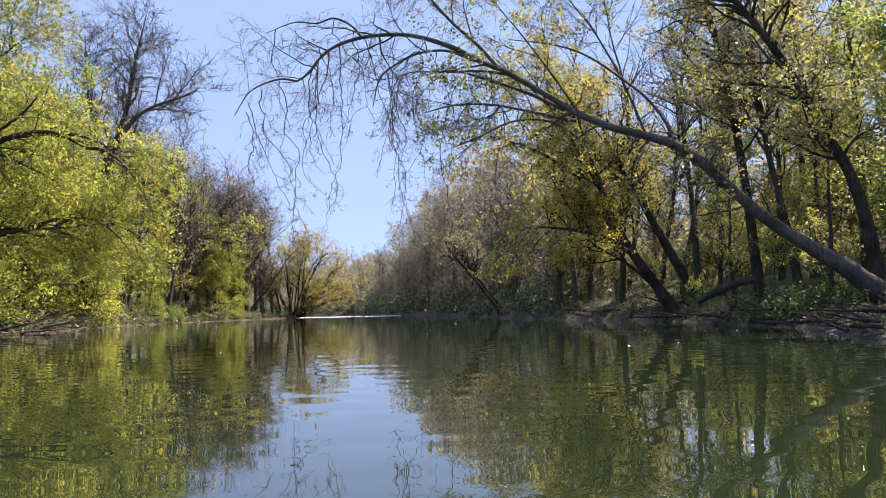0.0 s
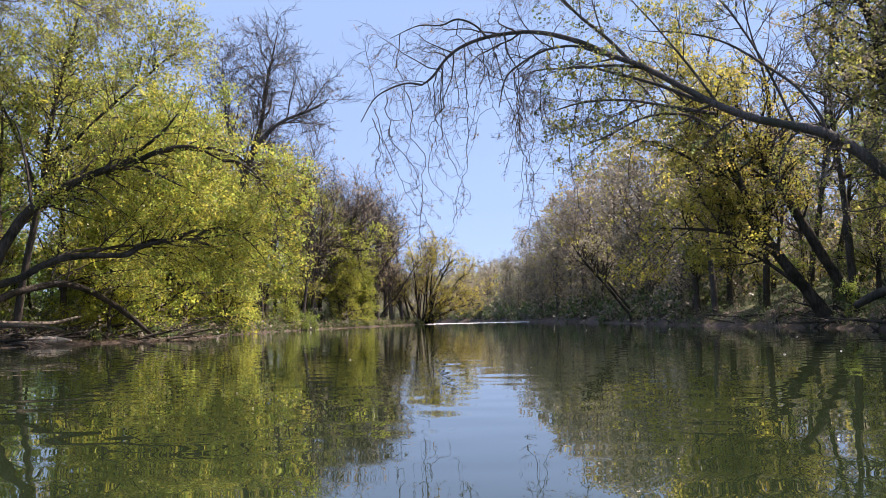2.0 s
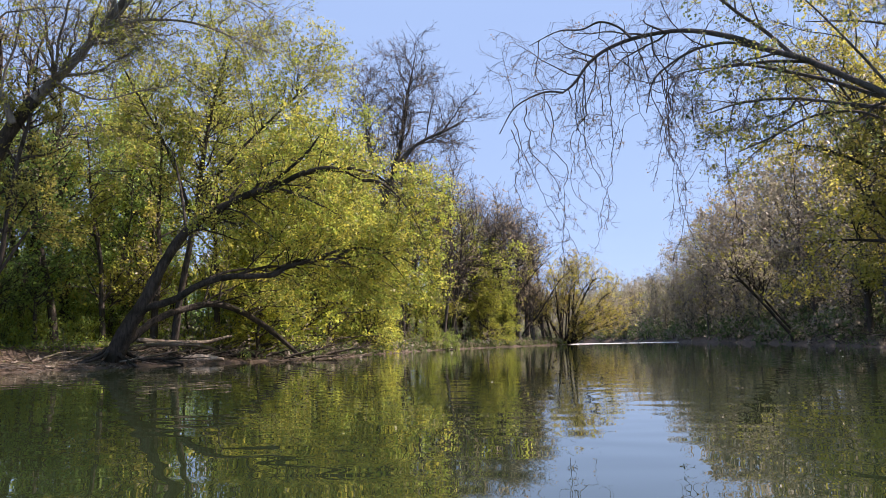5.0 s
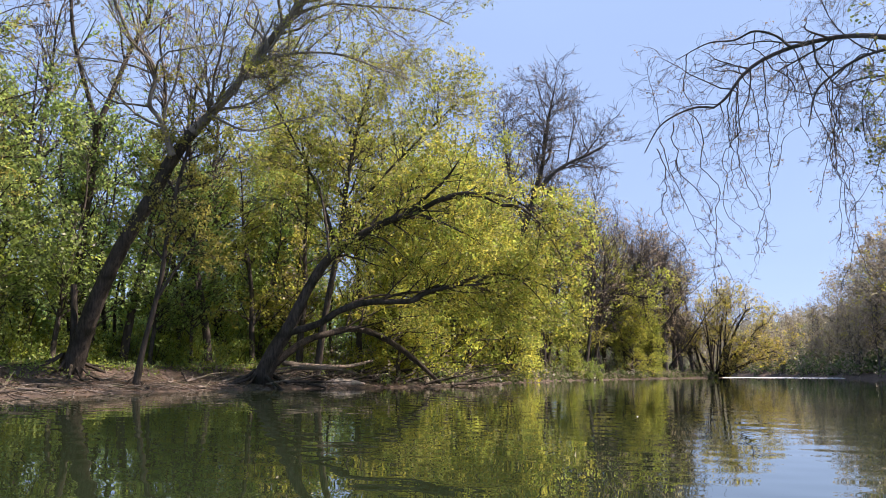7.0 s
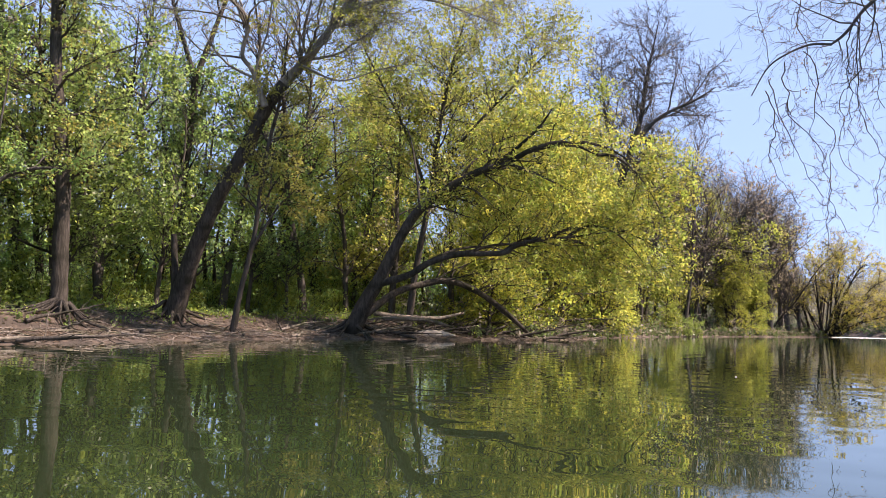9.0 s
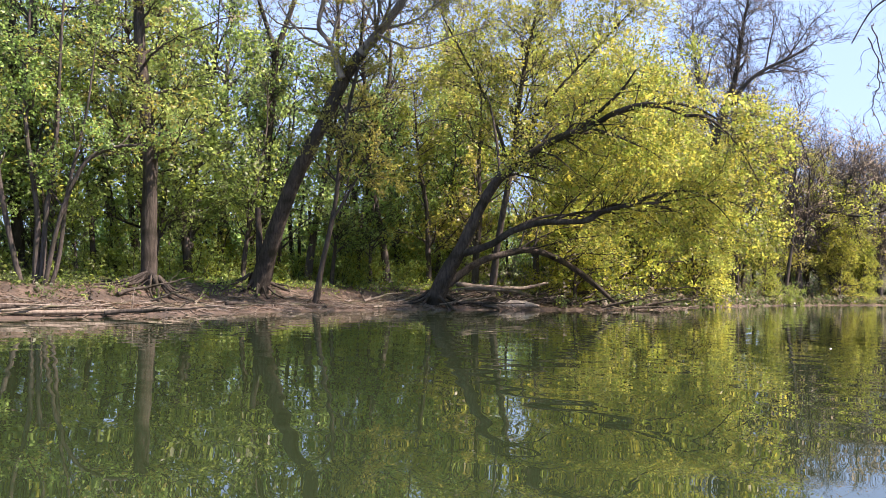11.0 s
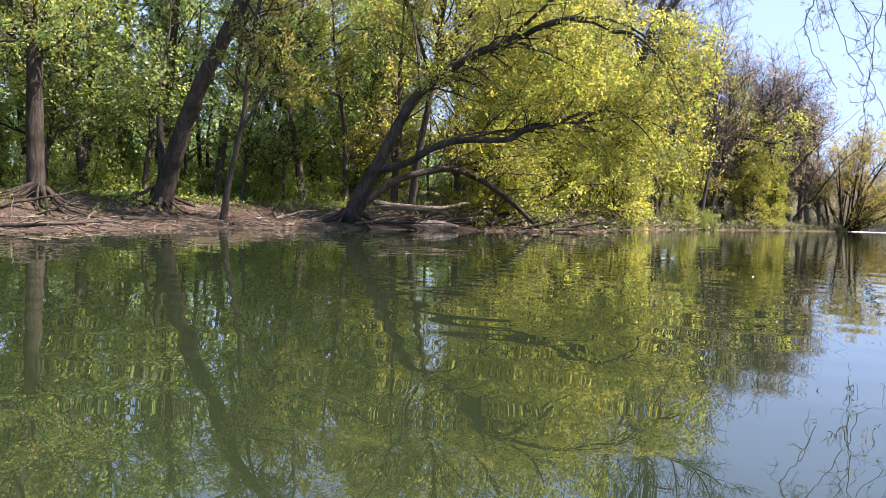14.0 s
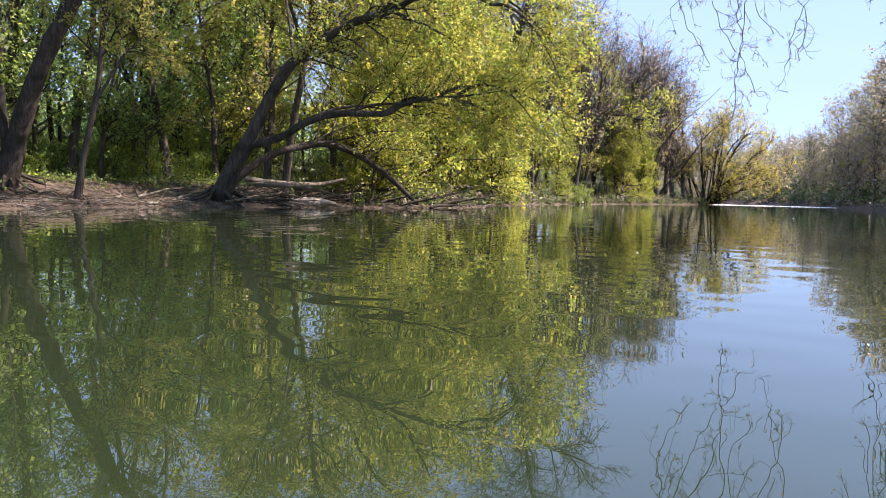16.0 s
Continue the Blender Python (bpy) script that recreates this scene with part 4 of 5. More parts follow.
KINDS = {
    "green": wood_tree("woodland tree in fresh green leaf", 12, 0.12, (1.5, 3.6), 36, 230, [("green", 4600, (0.09, 0.17), 0.3), ("lime", 1500, (0.09, 0.17), 0.3), ("dark", 1000, (0.09, 0.17), 0.3)], BARK, 201, thick=0.75),
    "lime": wood_tree("woodland tree with light yellow-green leaves", 11, 0.1, (1.5, 3.6), 36, 230, [("lime", 4200, (0.09, 0.17), 0.3), ("olive", 2000, (0.09, 0.16), 0.3)], BARK_GREY, 211, thick=0.75),
    "olive": wood_tree("woodland tree with brownish opening leaves", 11, 0.12, (1.4, 3.4), 36, 200, [("olive", 3000, (0.09, 0.16), 0.28), ("haze", 1200, (0.09, 0.16), 0.28), ("lime", 1200, (0.09, 0.16), 0.25)], BARK_GREY, 221, thick=0.75),
    "bare": wood_tree("woodland tree still nearly bare of leaves", 13, 0.3, (1.4, 3.6), 40, 250, [("bud", 500, (0.07, 0.13), 0.12)], BARK_GREY, 231, rise=0.6, fine=0.011, thick=0.55),
    "thicket": wood_tree("many-stemmed bare thicket with reddish-brown twigs", 6, 0.1, (0.9, 2.2), 60, 420, [("bud", 1000, (0.08, 0.13), 0.1), ("olive", 500, (0.1, 0.16), 0.15)], BARK_GREY, 251, stems=5, rise=0.9, name="thicket"),
    "yellow": wood_tree("low spreading tree in bright yellow-green leaf", 8, 0.04, (1.6, 3.8), 60, 560, [("yellow", 5600, (0.09, 0.155), 0.36), ("lime", 5600, (0.09, 0.155), 0.36)], BARK, 261, lean=0.08, rise=0.12, thick=0.7),
    "young": wood_tree("slender young tree in bright green leaf near the bank", 6.5, 0.12, (0.9, 2.2), 34, 200, [("green", 3000, (0.065, 0.13), 0.22), ("lime", 600, (0.065, 0.12), 0.22), ("dark", 1300, (0.065, 0.13), 0.22)], BARK_GREY, 311, lean=0.1, thick=0.55),
    "hazy": wood_tree("hillside tree with grey-brown twigs and opening buds paled for haze", 10, 0.1, (1.6, 3.8), 44, 230, [("haze", 1600, (0.15, 0.27), 0.5), ("olive", 300, (0.14, 0.25), 0.45)], BARK_ASH, 321, rise=0.25, twig_len=(0.8, 1.8), lean=0.05, thick=0.7),
    "fuzzy": wood_tree("bare tree with a dense brush of purple-brown twigs", 10, 0.15, (1.4, 3.4), 44, 390, [("bud", 700, (0.1, 0.2), 0.25)], BARK_ASH, 331, rise=0.9, fine=0.011, twig_len=(0.8, 2.2), lean=0.08),
    "sapling": wood_tree("slim young tree with a bare pole-like stem", 8, 0.4, (0.6, 1.8), 16, 60, [("green", 350, (0.12, 0.22), 0.25), ("lime", 250, (0.12, 0.2), 0.25)], BARK, 285, lean=0.1, thick=0.6, name="sapling"),
    "shrub": wood_tree("leafy green shrub of the understorey", 2.6, 0.05, (0.6, 1.4), 16, 70, [("green", 600, (0.09, 0.18), 0.2), ("lime", 800, (0.09, 0.18), 0.2)], BARK, 281, stems=4, name="shrub", twig_len=(0.3, 0.8)),
    # copy of the shrub above, shade put into its leaf colour
    "darkshrub": wood_tree("shrub under the trees with shade put into its dark leaves", 2.6, 0.05, (0.6, 1.5), 16, 70, [("dark", 1300, (0.07, 0.15), 0.2)], BARK, 291, stems=4, name="shrub", twig_len=(0.3, 0.8)),
}
used = dict.fromkeys(KINDS, False)
place_rng = random.Random(5)


def plant(kind, x, y, size=1.0, turn=None, sink=0.0):
    turn = place_rng.uniform(0, 360) if turn is None else turn
    m = pose(x, y, floor_at(x, y) - sink, 0, 0, turn)
    if used[kind]:
        ob = copy_thing(KINDS[kind], m)
    else:
        ob, used[kind] = KINDS[kind], True
        ob.matrix_basis = m
    ob.scale = (size * place_rng.uniform(0.92, 1.08), size * place_rng.uniform(0.92, 1.08), size * place_rng.uniform(0.94, 1.06))
    return ob


# single trees, in groups along the banks
GROVE_A = [("yellow", -17.8, 31.5, 1.05), ("yellow", -19.5, 35.5, 1.15), ("yellow", -17.6, 28.8, 0.75), ("yellow", -16.7, 37.0, 0.85), ("yellow", -17.0, 33.8, 0.9), ("yellow", -17.6, 39, 0.9),
           ("yellow", -18.4, 41, 0.8), ("lime", -20.2, 45.5, 0.8), ("lime", -21, 31, 1.0), ("lime", -23, 26.5, 0.8), ("lime", -20.5, 40, 1.25), ("yellow", -22.0, 53, 0.95),
           ("lime", -20, 48, 1.0), ("lime", -18.0, 58.5, 0.9), ("olive", -21.5, 44, 1.2), ("bare", -20, 50, 1.05), ("bare", -22, 47, 1.15), ("bare", -19, 56, 0.95),
           ("bare", -21.5, 61, 1.0), ("bare", -18.5, 64, 0.85), ("bare", -23, 55, 1.0), ("thicket", -17, 64, 1.1), ("thicket", -18.5, 68, 1.3), ("thicket", -20, 72, 1.3)]
GROVE_B = [("thicket", -22, 66, 1.4), ("young", -24.0, 22.2, 1.15), ("green", -25, 15.5, 1.0), ("green", -27, 18, 0.95), ("green", -26, 12, 1.05), ("green", -28, 22, 0.85),
           ("lime", -25.5, 25, 0.75), ("bare", 6.4, 40.5, 1.15), ("bare", 8.0, 37.5, 1.2), ("olive", 6.0, 43.5, 1.05), ("bare", 10.2, 33.0, 1.25), ("bare", 11.5, 26.5, 1.15),
           ("bare", 14, 31, 1.2), ("bare", 13.2, 23, 1.1), ("olive", 7.6, 43.5, 1.0), ("olive", -17.6, 62, 0.75), ("bare", -20, 62, 0.85), ("bare", -18.3, 66, 0.8),
           ("bare", -21, 69, 0.85), ("bare", -17.5, 71, 0.72), ("bare", -23, 64.5, 0.9), ("bare", -18.8, 58.5, 0.9), ("thicket", -16.6, 66.5, 1.3), ("thicket", -18, 61, 1.4)]
GROVE_C = [("green", -24, 41, 1.15), ("lime", -23, 38, 1.2), ("olive", -22, 34.5, 1.15), ("bare", -20.8, 54.5, 1.15), ("fuzzy", -21.0, 50.3, 1.3), ("fuzzy", -18.3, 55.5, 1.15),
           ("bare", -19, 47.5, 1.2), ("fuzzy", -15.3, 66.5, 1.05), ("fuzzy", -15.0, 69.2, 0.95), ("fuzzy", -15.8, 63.5, 1.05), ("lime", -26, 31, 1.1), ("lime", -28.5, 34, 1.1),
           ("young", -24.5, 28.5, 1.2), ("green", -30, 36.5, 1.2), ("green", -25.5, 27.5, 0.75), ("bare", -25, 17, 1.25), ("bare", -24.6, 21.5, 1.15), ("bare", -26, 12.5, 1.2),
           ("bare", -23.8, 25, 1.15), ("fuzzy", -16.6, 65.2, 0.95), ("fuzzy", -16.0, 69.8, 0.85), ("fuzzy", -17.4, 73.5, 0.9), ("fuzzy", -17.2, 60.5, 1.0), ("fuzzy", -16.2, 67.6, 1.0)]
GROVE_D = [("fuzzy", -18.2, 63, 1.1), ("fuzzy", -18.8, 70, 1.05), ("fuzzy", -18.4, 56, 1.05), ("fuzzy", -20.5, 66, 1.1), ("lime", -22.5, 49, 0.8), ("yellow", -16.4, 57, 0.6), ("yellow", -16.2, 60.5, 0.5), ("bare", -16.9, 57.5, 0.88), ("bare", -17.6, 60.5, 0.92), ("bare", -18.4, 54.5, 0.98), ("bare", -17.9, 51.5, 1.0), ("bare", -18.6, 46.5, 1.0), ("fuzzy", -17.2, 59, 1.05), ("yellow", -18.2, 49, 0.55), ("olive", -21, 57, 1.0), ("olive", -19.5, 60.5, 0.9), ("lime", -20.6, 51.5, 0.95), ("olive", -19.4, 47, 0.95), ("green", -27, 31.5, 0.8), ("green", -29.5, 35.5, 0.9), ("green", -31.5, 40, 1.0), ("lime", -28.5, 28, 0.8),
           ("yellow", -16.4, 61, 0.55), ("olive", -19.5, 54, 0.95), ("young", -23.6, 7.5, 0.9), ("young", -24.2, 10.2, 1.1), ("young", -24.6, 12.4, 1.0),
           ("young", -24.5, 15.4, 1.15), ("young", -26.0, 14.2, 1.3), ("young", -25.0, 17.0, 1.0), ("young", -24.4, 18.6, 1.25), ("young", -23.8, 24.0, 1.1),
           ("young", -25.4, 20.8, 1.35), ("young", -27.0, 11, 1.3), ("young", -24.2, 5, 1.1), ("young", -26.1, 8, 1.3), ("young", -25.2, 13.3, 0.7), ("bare", -27.5, 19.6, 1.3), ("bare", -25.2, 24.4, 1.2), ("bare", -28, 16, 1.35), ("lime", -18.6, 36.4, 1.1)]
for kind, x, y, size in GROVE_A + GROVE_B + GROVE_C + GROVE_D:
    plant(kind, x, y, size)
# wood behind the left bank
for row, (off, pitch) in enumerate([(6.5, 4.8), (11.5, 4.8), (18, 5.4)]):
    y = -6 + row * 1.7
    while y < (58, 46, 34)[row]:
        edge = float(np.interp(y, LEFT_LINE[:, 1], LEFT_LINE[:, 0]))
        x = edge - off + place_rng.uniform(-1.6, 1.6)
        pick = place_rng.random()
        if y < 27:
            kind = "green" if pick < 0.42 else "lime" if pick < 0.72 else "bare"
            size = place_rng.uniform(0.75, 1.1)
            if row == 0:
                kind, size = ("green" if pick < 0.6 else "lime", place_rng.uniform(0.45, 0.75))
                y += 3.5
                continue
        else:
            kind = "lime" if pick < 0.3 else "olive" if pick < 0.55 else "bare" if pick < 0.85 else "green"
            size = place_rng.uniform(0.7, 1.0)
        plant(kind, x, y + place_rng.uniform(-1.2, 1.2), size)
        y += pitch * place_rng.uniform(0.8, 1.25)
# slim poles in the shade of the left wood
for n in range(24):
    y = place_rng.uniform(0, 33)
    edge = float(np.interp(y, LEFT_LINE[:, 1], LEFT_LINE[:, 0]))
    plant("sapling", edge - place_rng.uniform(6.5, 17), y, place_rng.uniform(0.7, 1.3))
# understorey on the left
y = 2.0
while y < 66:
    edge = float(np.interp(y, LEFT_LINE[:, 1], LEFT_LINE[:, 0]))
    for off in (8.5, 13) if y < 34 else (8.5,):
        plant("shrub" if place_rng.random() < 0.9 else "darkshrub", edge - off + place_rng.uniform(-1.2, 1.2), y + place_rng.uniform(-1, 1), place_rng.uniform(0.6, 1.15))
    y += place_rng.uniform(2.2, 3.4)

# wood along the right bank, lower toward the bend
for row, off in enumerate([2.2, 5, 11]):
    y = 14 + row * 1.3
    while y < (100 if row == 0 else 46):
        x0 = float(np.interp(y, RIGHT_LINE[:, 1], RIGHT_LINE[:, 0]))
        # step across the line's own direction
        x1 = float(np.interp(y + 2, RIGHT_LINE[:, 1], RIGHT_LINE[:, 0]))
        nx, ny = 2.0, -(x1 - x0)
        s = off / math.hypot(nx, ny)
        x, yy = x0 + nx * s + place_rng.uniform(-1, 1), y + ny * s + place_rng.uniform(-1, 1)
        pick = place_rng.random()
        low = float(np.interp(y, [20, 40, 60, 75, 90, 110], [1.15, 1.1, 1.05, 0.75, 0.5, 0.4]))
        kind = "olive" if pick < 0.42 else "lime" if pick < 0.68 else "bare"
        if y > 40:
            kind = "olive" if pick < 0.4 else "bare"
        size = low * place_rng.uniform(0.85, 1.1)
        if y < 25:
            kind, size = ("young" if pick < 0.55 else "olive" if pick < 0.8 else "bare"), place_rng.uniform(1.05, 1.4)
        if 27 < y < 40:
            kind = "olive" if pick < 0.4 else "bare"
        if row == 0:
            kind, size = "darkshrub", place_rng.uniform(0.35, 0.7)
        if row > 0 or y > 26:
            plant(kind, x, yy, size)
        y += (4.5 if row == 0 else 4.2) * place_rng.uniform(0.8, 1.25) * (1 if y < 70 else 1.25)

# leafy layer filling the wood behind the first trunks of the right bank
for n in range(20):
    y = 20 + 24 * (n + place_rng.uniform(-0.4, 0.4)) / 20
    x0 = float(np.interp(y, RIGHT_LINE[:, 1], RIGHT_LINE[:, 0]))
    plant(("olive", "olive", "lime")[n % 3], x0 + 8 + (n * 5 % 11) * 0.8 + place_rng.uniform(-0.5, 0.5), y, place_rng.uniform(0.75, 1.1) )

for x, y, size in [(10.6, 22.5, 0.9), (11.6, 25.5, 1.1), (10.4, 29.5, 1.0), (11.2, 33.5, 1.15), (9.2, 36.0, 1.0), (12.6, 19.5, 1.1), (13.0, 28.5, 1.3), (8.2, 39.5, 1.0)]:
    plant("olive", x, y, 0.6 * size)

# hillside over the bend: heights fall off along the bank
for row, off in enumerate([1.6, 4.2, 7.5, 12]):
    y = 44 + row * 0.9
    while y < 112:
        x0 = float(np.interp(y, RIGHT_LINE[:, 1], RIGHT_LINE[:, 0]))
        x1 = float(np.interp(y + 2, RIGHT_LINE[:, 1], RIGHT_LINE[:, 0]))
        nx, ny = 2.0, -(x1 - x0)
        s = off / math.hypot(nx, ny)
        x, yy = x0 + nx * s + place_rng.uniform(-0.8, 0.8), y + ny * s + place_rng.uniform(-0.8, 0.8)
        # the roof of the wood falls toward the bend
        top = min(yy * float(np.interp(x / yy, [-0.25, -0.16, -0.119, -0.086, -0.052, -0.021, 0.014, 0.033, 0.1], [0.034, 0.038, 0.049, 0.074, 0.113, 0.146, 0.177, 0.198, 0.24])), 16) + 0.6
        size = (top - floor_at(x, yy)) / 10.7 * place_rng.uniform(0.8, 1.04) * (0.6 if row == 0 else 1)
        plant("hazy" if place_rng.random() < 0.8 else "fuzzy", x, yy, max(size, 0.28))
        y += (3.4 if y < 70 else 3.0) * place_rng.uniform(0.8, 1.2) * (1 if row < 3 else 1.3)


# -- logs and driftwood --
def closed(P, R):
    """A line and its radii with rounded-off ends."""
    a, b = unit(P[0] - P[1]), unit(P[-1] - P[-2])
    P = np.vstack([P[0] + a * R[0] * 0.35, P[0] + a * R[0] * 0.25, P, P[-1] + b * R[-1] * 0.3, P[-1] + b * R[-1] * 0.4])
    return P, np.concatenate([[R[0] * 0.02, R[0] * 0.75], R, [R[-1] * 0.7, R[-1] * 0.02]])


def log(label, points, mat, name="log", category="log", sides=9, branches=0, seed=0):
    base = Vector(points[0][:3])
    ob = thing(name, base, label, category)
    P, R = closed(*limb_line(points))
    v, q = tubes(P[None] - np.array(base), R[None], sides, 0.1)
    mesh_object("stem", v, q, mat, ob)
    if branches:
        B, S = shoots(P[None], R[None], branches, (0.3, 1.1), (30, 80), 0.15, 0.25, zone=(0.2, 1), steps=6, least=0.008, seed=seed)
        v, q = tubes(B - np.array(base), S, 5)
        mesh_object("twigwork", v, q, mat, ob, kind="stuff")
    return ob


log("long bleached drift limb lying over the bank", DRIFTA, DRIFT, "driftwood", "driftwood", branches=5, seed=1)
log("weathered drift limb sloping to the water", DRIFTB, DRIFT, "driftwood", "driftwood", branches=4, seed=2)
log("long pale log lying along the waterline", slim(SHORELOG, 0.7), DRIFT, branches=3, seed=3)
log("thin pale log beached on the mud", slim(SHORELOGB, 0.6), DRIFT, branches=2, seed=6)
log("short bleached white log half in the mud", WHITE, PALE_LOG)
log("broken dead snag beside the leaning sycamore", [(BIG_STUB[0][0], BIG_STUB[0][1], floor_at(BIG_STUB[0][0], BIG_STUB[0][1]) - 0.2, BIG_STUB[0][3] * 1.2)] + BIG_STUB, BARK, "snag", "dead tree")
log("fallen trunk resting on the shaded bank", RLOG, BARK_GREY, branches=3, seed=4)


# -- low growth and far woods --
def growth(name, label, spots, height, stems_each, leaf_sets, leaf_count, size, seed, scatter=0.15, spread=0.35, category="undergrowth", bark=BARK):
    """Many thin leafy stems at the given spots, one object."""
    rng = np.random.default_rng(seed)
    xy = np.repeat(np.asarray(spots, float), stems_each, 0) + rng.normal(scale=0.45, size=(len(spots) * stems_each, 2))
    z = ground_height(xy[:, 0], xy[:, 1])
    inland = z > 0.05
    start = np.stack([xy[:, 0], xy[:, 1], z - 0.1], 1)[inland]
    n = len(start)
    d = unit(rng.normal(scale=spread, size=(n, 3)) + [0, 0, 1])
    size_up = rng.uniform(height[0], height[1], n) * rng.uniform(0.6, 1.0, n)
    line = [start]
    for _ in range(3):
        d = unit(d + rng.normal(scale=0.25, size=(n, 3)) + [0, 0, 0.05])
        line.append(line[-1] + d * (size_up / 3)[:, None])
    P = np.stack(line, 1)
    R = (0.004 + 0.006 * size_up)[:, None] * np.linspace(1, 0.25, 4)[None]
    ob = tagged(new(name), label, category, kind="stuff")
    v, q = tubes(P, R, 3)
    mesh_object("stem_mass", v, q, bark, ob, kind="stuff")
    for i, (kind, share) in enumerate(leaf_sets):
        v, q = leaves_on(P, int(leaf_count * share), size, seed=seed + i + 1, zone=(0.15, 1.0), scatter=scatter)
        mesh_object("leaf_mass", v, q, LEAF[kind], ob, kind="stuff", smooth=False)
    return ob


def strip(line, offsets, ys, count, seed):
    """Random spots beside a bank line, so far from it."""
    rng = np.random.default_rng(seed)
    y = rng.uniform(ys[0], ys[1], count)
    side = -1 if line is LEFT_LINE else 1
    x0, x1 = np.interp(y, line[:, 1], line[:, 0]), np.interp(y + 2, line[:, 1], line[:, 0])
    n = np.stack([np.full(count, 2.0), -(x1 - x0)], 1)
    n = n / np.linalg.norm(n, axis=1, keepdims=True) * side
    return np.stack([x0, y], 1) + n * rng.uniform(offsets[0], offsets[1], count)[:, None]


# same weeds as the strip below, tree shade put into darker leaves
growth("bank_weeds", "low weeds under the trees, leaves darkened for shade", strip(LEFT_LINE, (3.5, 9.5), (2, 14.5), 620, 31), (0.12, 0.4), 2, [("dark", 0.7), ("green", 0.3)], 14000, (0.06, 0.13), 403, scatter=0.12, spread=0.6)
growth("bank_weeds", "low green weeds and creepers over the bank top", strip(LEFT_LINE, (3.6, 8.5), (13.5, 29), 900, 1), (0.15, 0.45), 2, [("green", 0.5), ("lime", 0.3), ("dark", 0.2)], 17000, (0.06, 0.13), 401, scatter=0.12, spread=0.6)
# lighter leaf mix stands in for sunlight that the crowns block here
growth("undergrowth", "green leafy bushes filling the wood behind the bank", strip(LEFT_LINE, (9, 20), (-4, 34), 380, 2), (1.0, 3.6), 3, [("green", 0.66), ("lime", 0.2), ("dark", 0.14)], 42000, (0.09, 0.18), 411, scatter=0.3)
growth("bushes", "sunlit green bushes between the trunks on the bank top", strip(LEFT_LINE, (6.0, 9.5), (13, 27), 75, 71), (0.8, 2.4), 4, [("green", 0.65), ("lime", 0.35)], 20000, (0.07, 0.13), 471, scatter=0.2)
# sunlight put into the pale leaf mix, as this spot lies in shade
growth("bushes", "pale green bushes behind the slender tree, leaves lightened as if sunlit", strip(LEFT_LINE, (5.6, 8.2), (17.5, 23.5), 60, 72), (0.6, 1.9), 5, [("green", 0.4), ("lime", 0.6)], 14000, (0.06, 0.11), 475, scatter=0.18)
# high share of dark leaves stands in for shade under the canopy
growth("undergrowth", "tangled low bushes along the far left shore", strip(LEFT_LINE, (0.6, 9), (26, 70), 330, 3), (0.6, 2.2), 3, [("lime", 0.08), ("haze", 0.42), ("dark", 0.5)], 32000, (0.08, 0.16), 421, scatter=0.28)
growth("shore_bushes", "yellow-green bushes hanging over the left waterline", strip(LEFT_LINE, (1.6, 4.6), (28, 50), 150, 8), (0.8, 2.6), 3, [("yellow", 0.5), ("lime", 0.5)], 22000, (0.06, 0.12), 425, scatter=0.25, category="bushes")
# bank shade put into the dark leaf mix
growth("undergrowth", "low brush along the right waterline, darkened for shade", strip(RIGHT_LINE, (0.2, 4), (16, 46), 420, 4), (0.25, 0.9), 3, [("dark", 0.55), ("haze", 0.45)], 9000, (0.05, 0.11), 431, scatter=0.2)
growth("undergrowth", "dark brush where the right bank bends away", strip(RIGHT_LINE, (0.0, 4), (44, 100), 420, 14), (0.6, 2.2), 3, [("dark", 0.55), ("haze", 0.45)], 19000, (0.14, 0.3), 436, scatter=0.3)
growth("undergrowth", "brown leafless brush on the right slope", strip(RIGHT_LINE, (5, 20), (4, 50), 300, 5), (1.6, 4.8), 3, [("haze", 0.45), ("dark", 0.3), ("olive", 0.25)], 30000, (0.13, 0.26), 441, scatter=0.35)
growth("far_woods", "distant spring woodland behind the left bank", strip(LEFT_LINE, (24, 62), (-14, 100), 420, 6), (4, 9), 3, [("green", 0.5), ("lime", 0.12), ("dark", 0.38)], 52000, (0.22, 0.42), 451, scatter=0.8, category="woods", bark=BARK_GREY)
# the stretch below y = 14 is unseen, added to shade the bank
growth("far_woods", "brownish spring woodland on the rising right bank, with an unseen stretch added for shade", strip(RIGHT_LINE, (14, 50), (-10, 70), 420, 7), (4.5, 8), 3, [("haze", 0.4), ("olive", 0.4), ("dark", 0.2)], 52000, (0.18, 0.34), 461, scatter=0.8, category="woods", bark=BARK_GREY)
growth("undergrowth", "brushy slope under the hillside trees", strip(RIGHT_LINE, (2, 16), (44, 106), 380, 481), (1.8, 4.6), 4, [("haze", 0.85), ("olive", 0.15)], 30000, (0.14, 0.28), 481, scatter=0.4, bark=BARK_GREY)
# roots and brush in dark colours, shade at the waterline included
growth("undergrowth", "roots and low brush over the left waterline, darkened for canopy shade", strip(LEFT_LINE, (-0.3, 1.2), (29, 72), 700, 83), (0.2, 0.75), 4, [("dark", 0.6), ("haze", 0.4)], 18000, (0.08, 0.18), 483, scatter=0.2)
far_rng = np.random.default_rng(9)
bend = np.stack([far_rng.uniform(-70, 0, 500), far_rng.uniform(92, 165, 500)], 1)
bend = bend[-bank_distance(bend[:, 0], bend[:, 1], RIGHT_LINE) > 0.5]
growth("far_woods", "low hazy woods closing the river bend", bend, (3.0, 5.0), 3, [("haze", 1.0)], 34000, (0.16, 0.32), 471, scatter=0.5, category="woods", bark=BARK_GREY)
plant("shrub", 9.6, 31.2, 0.42)
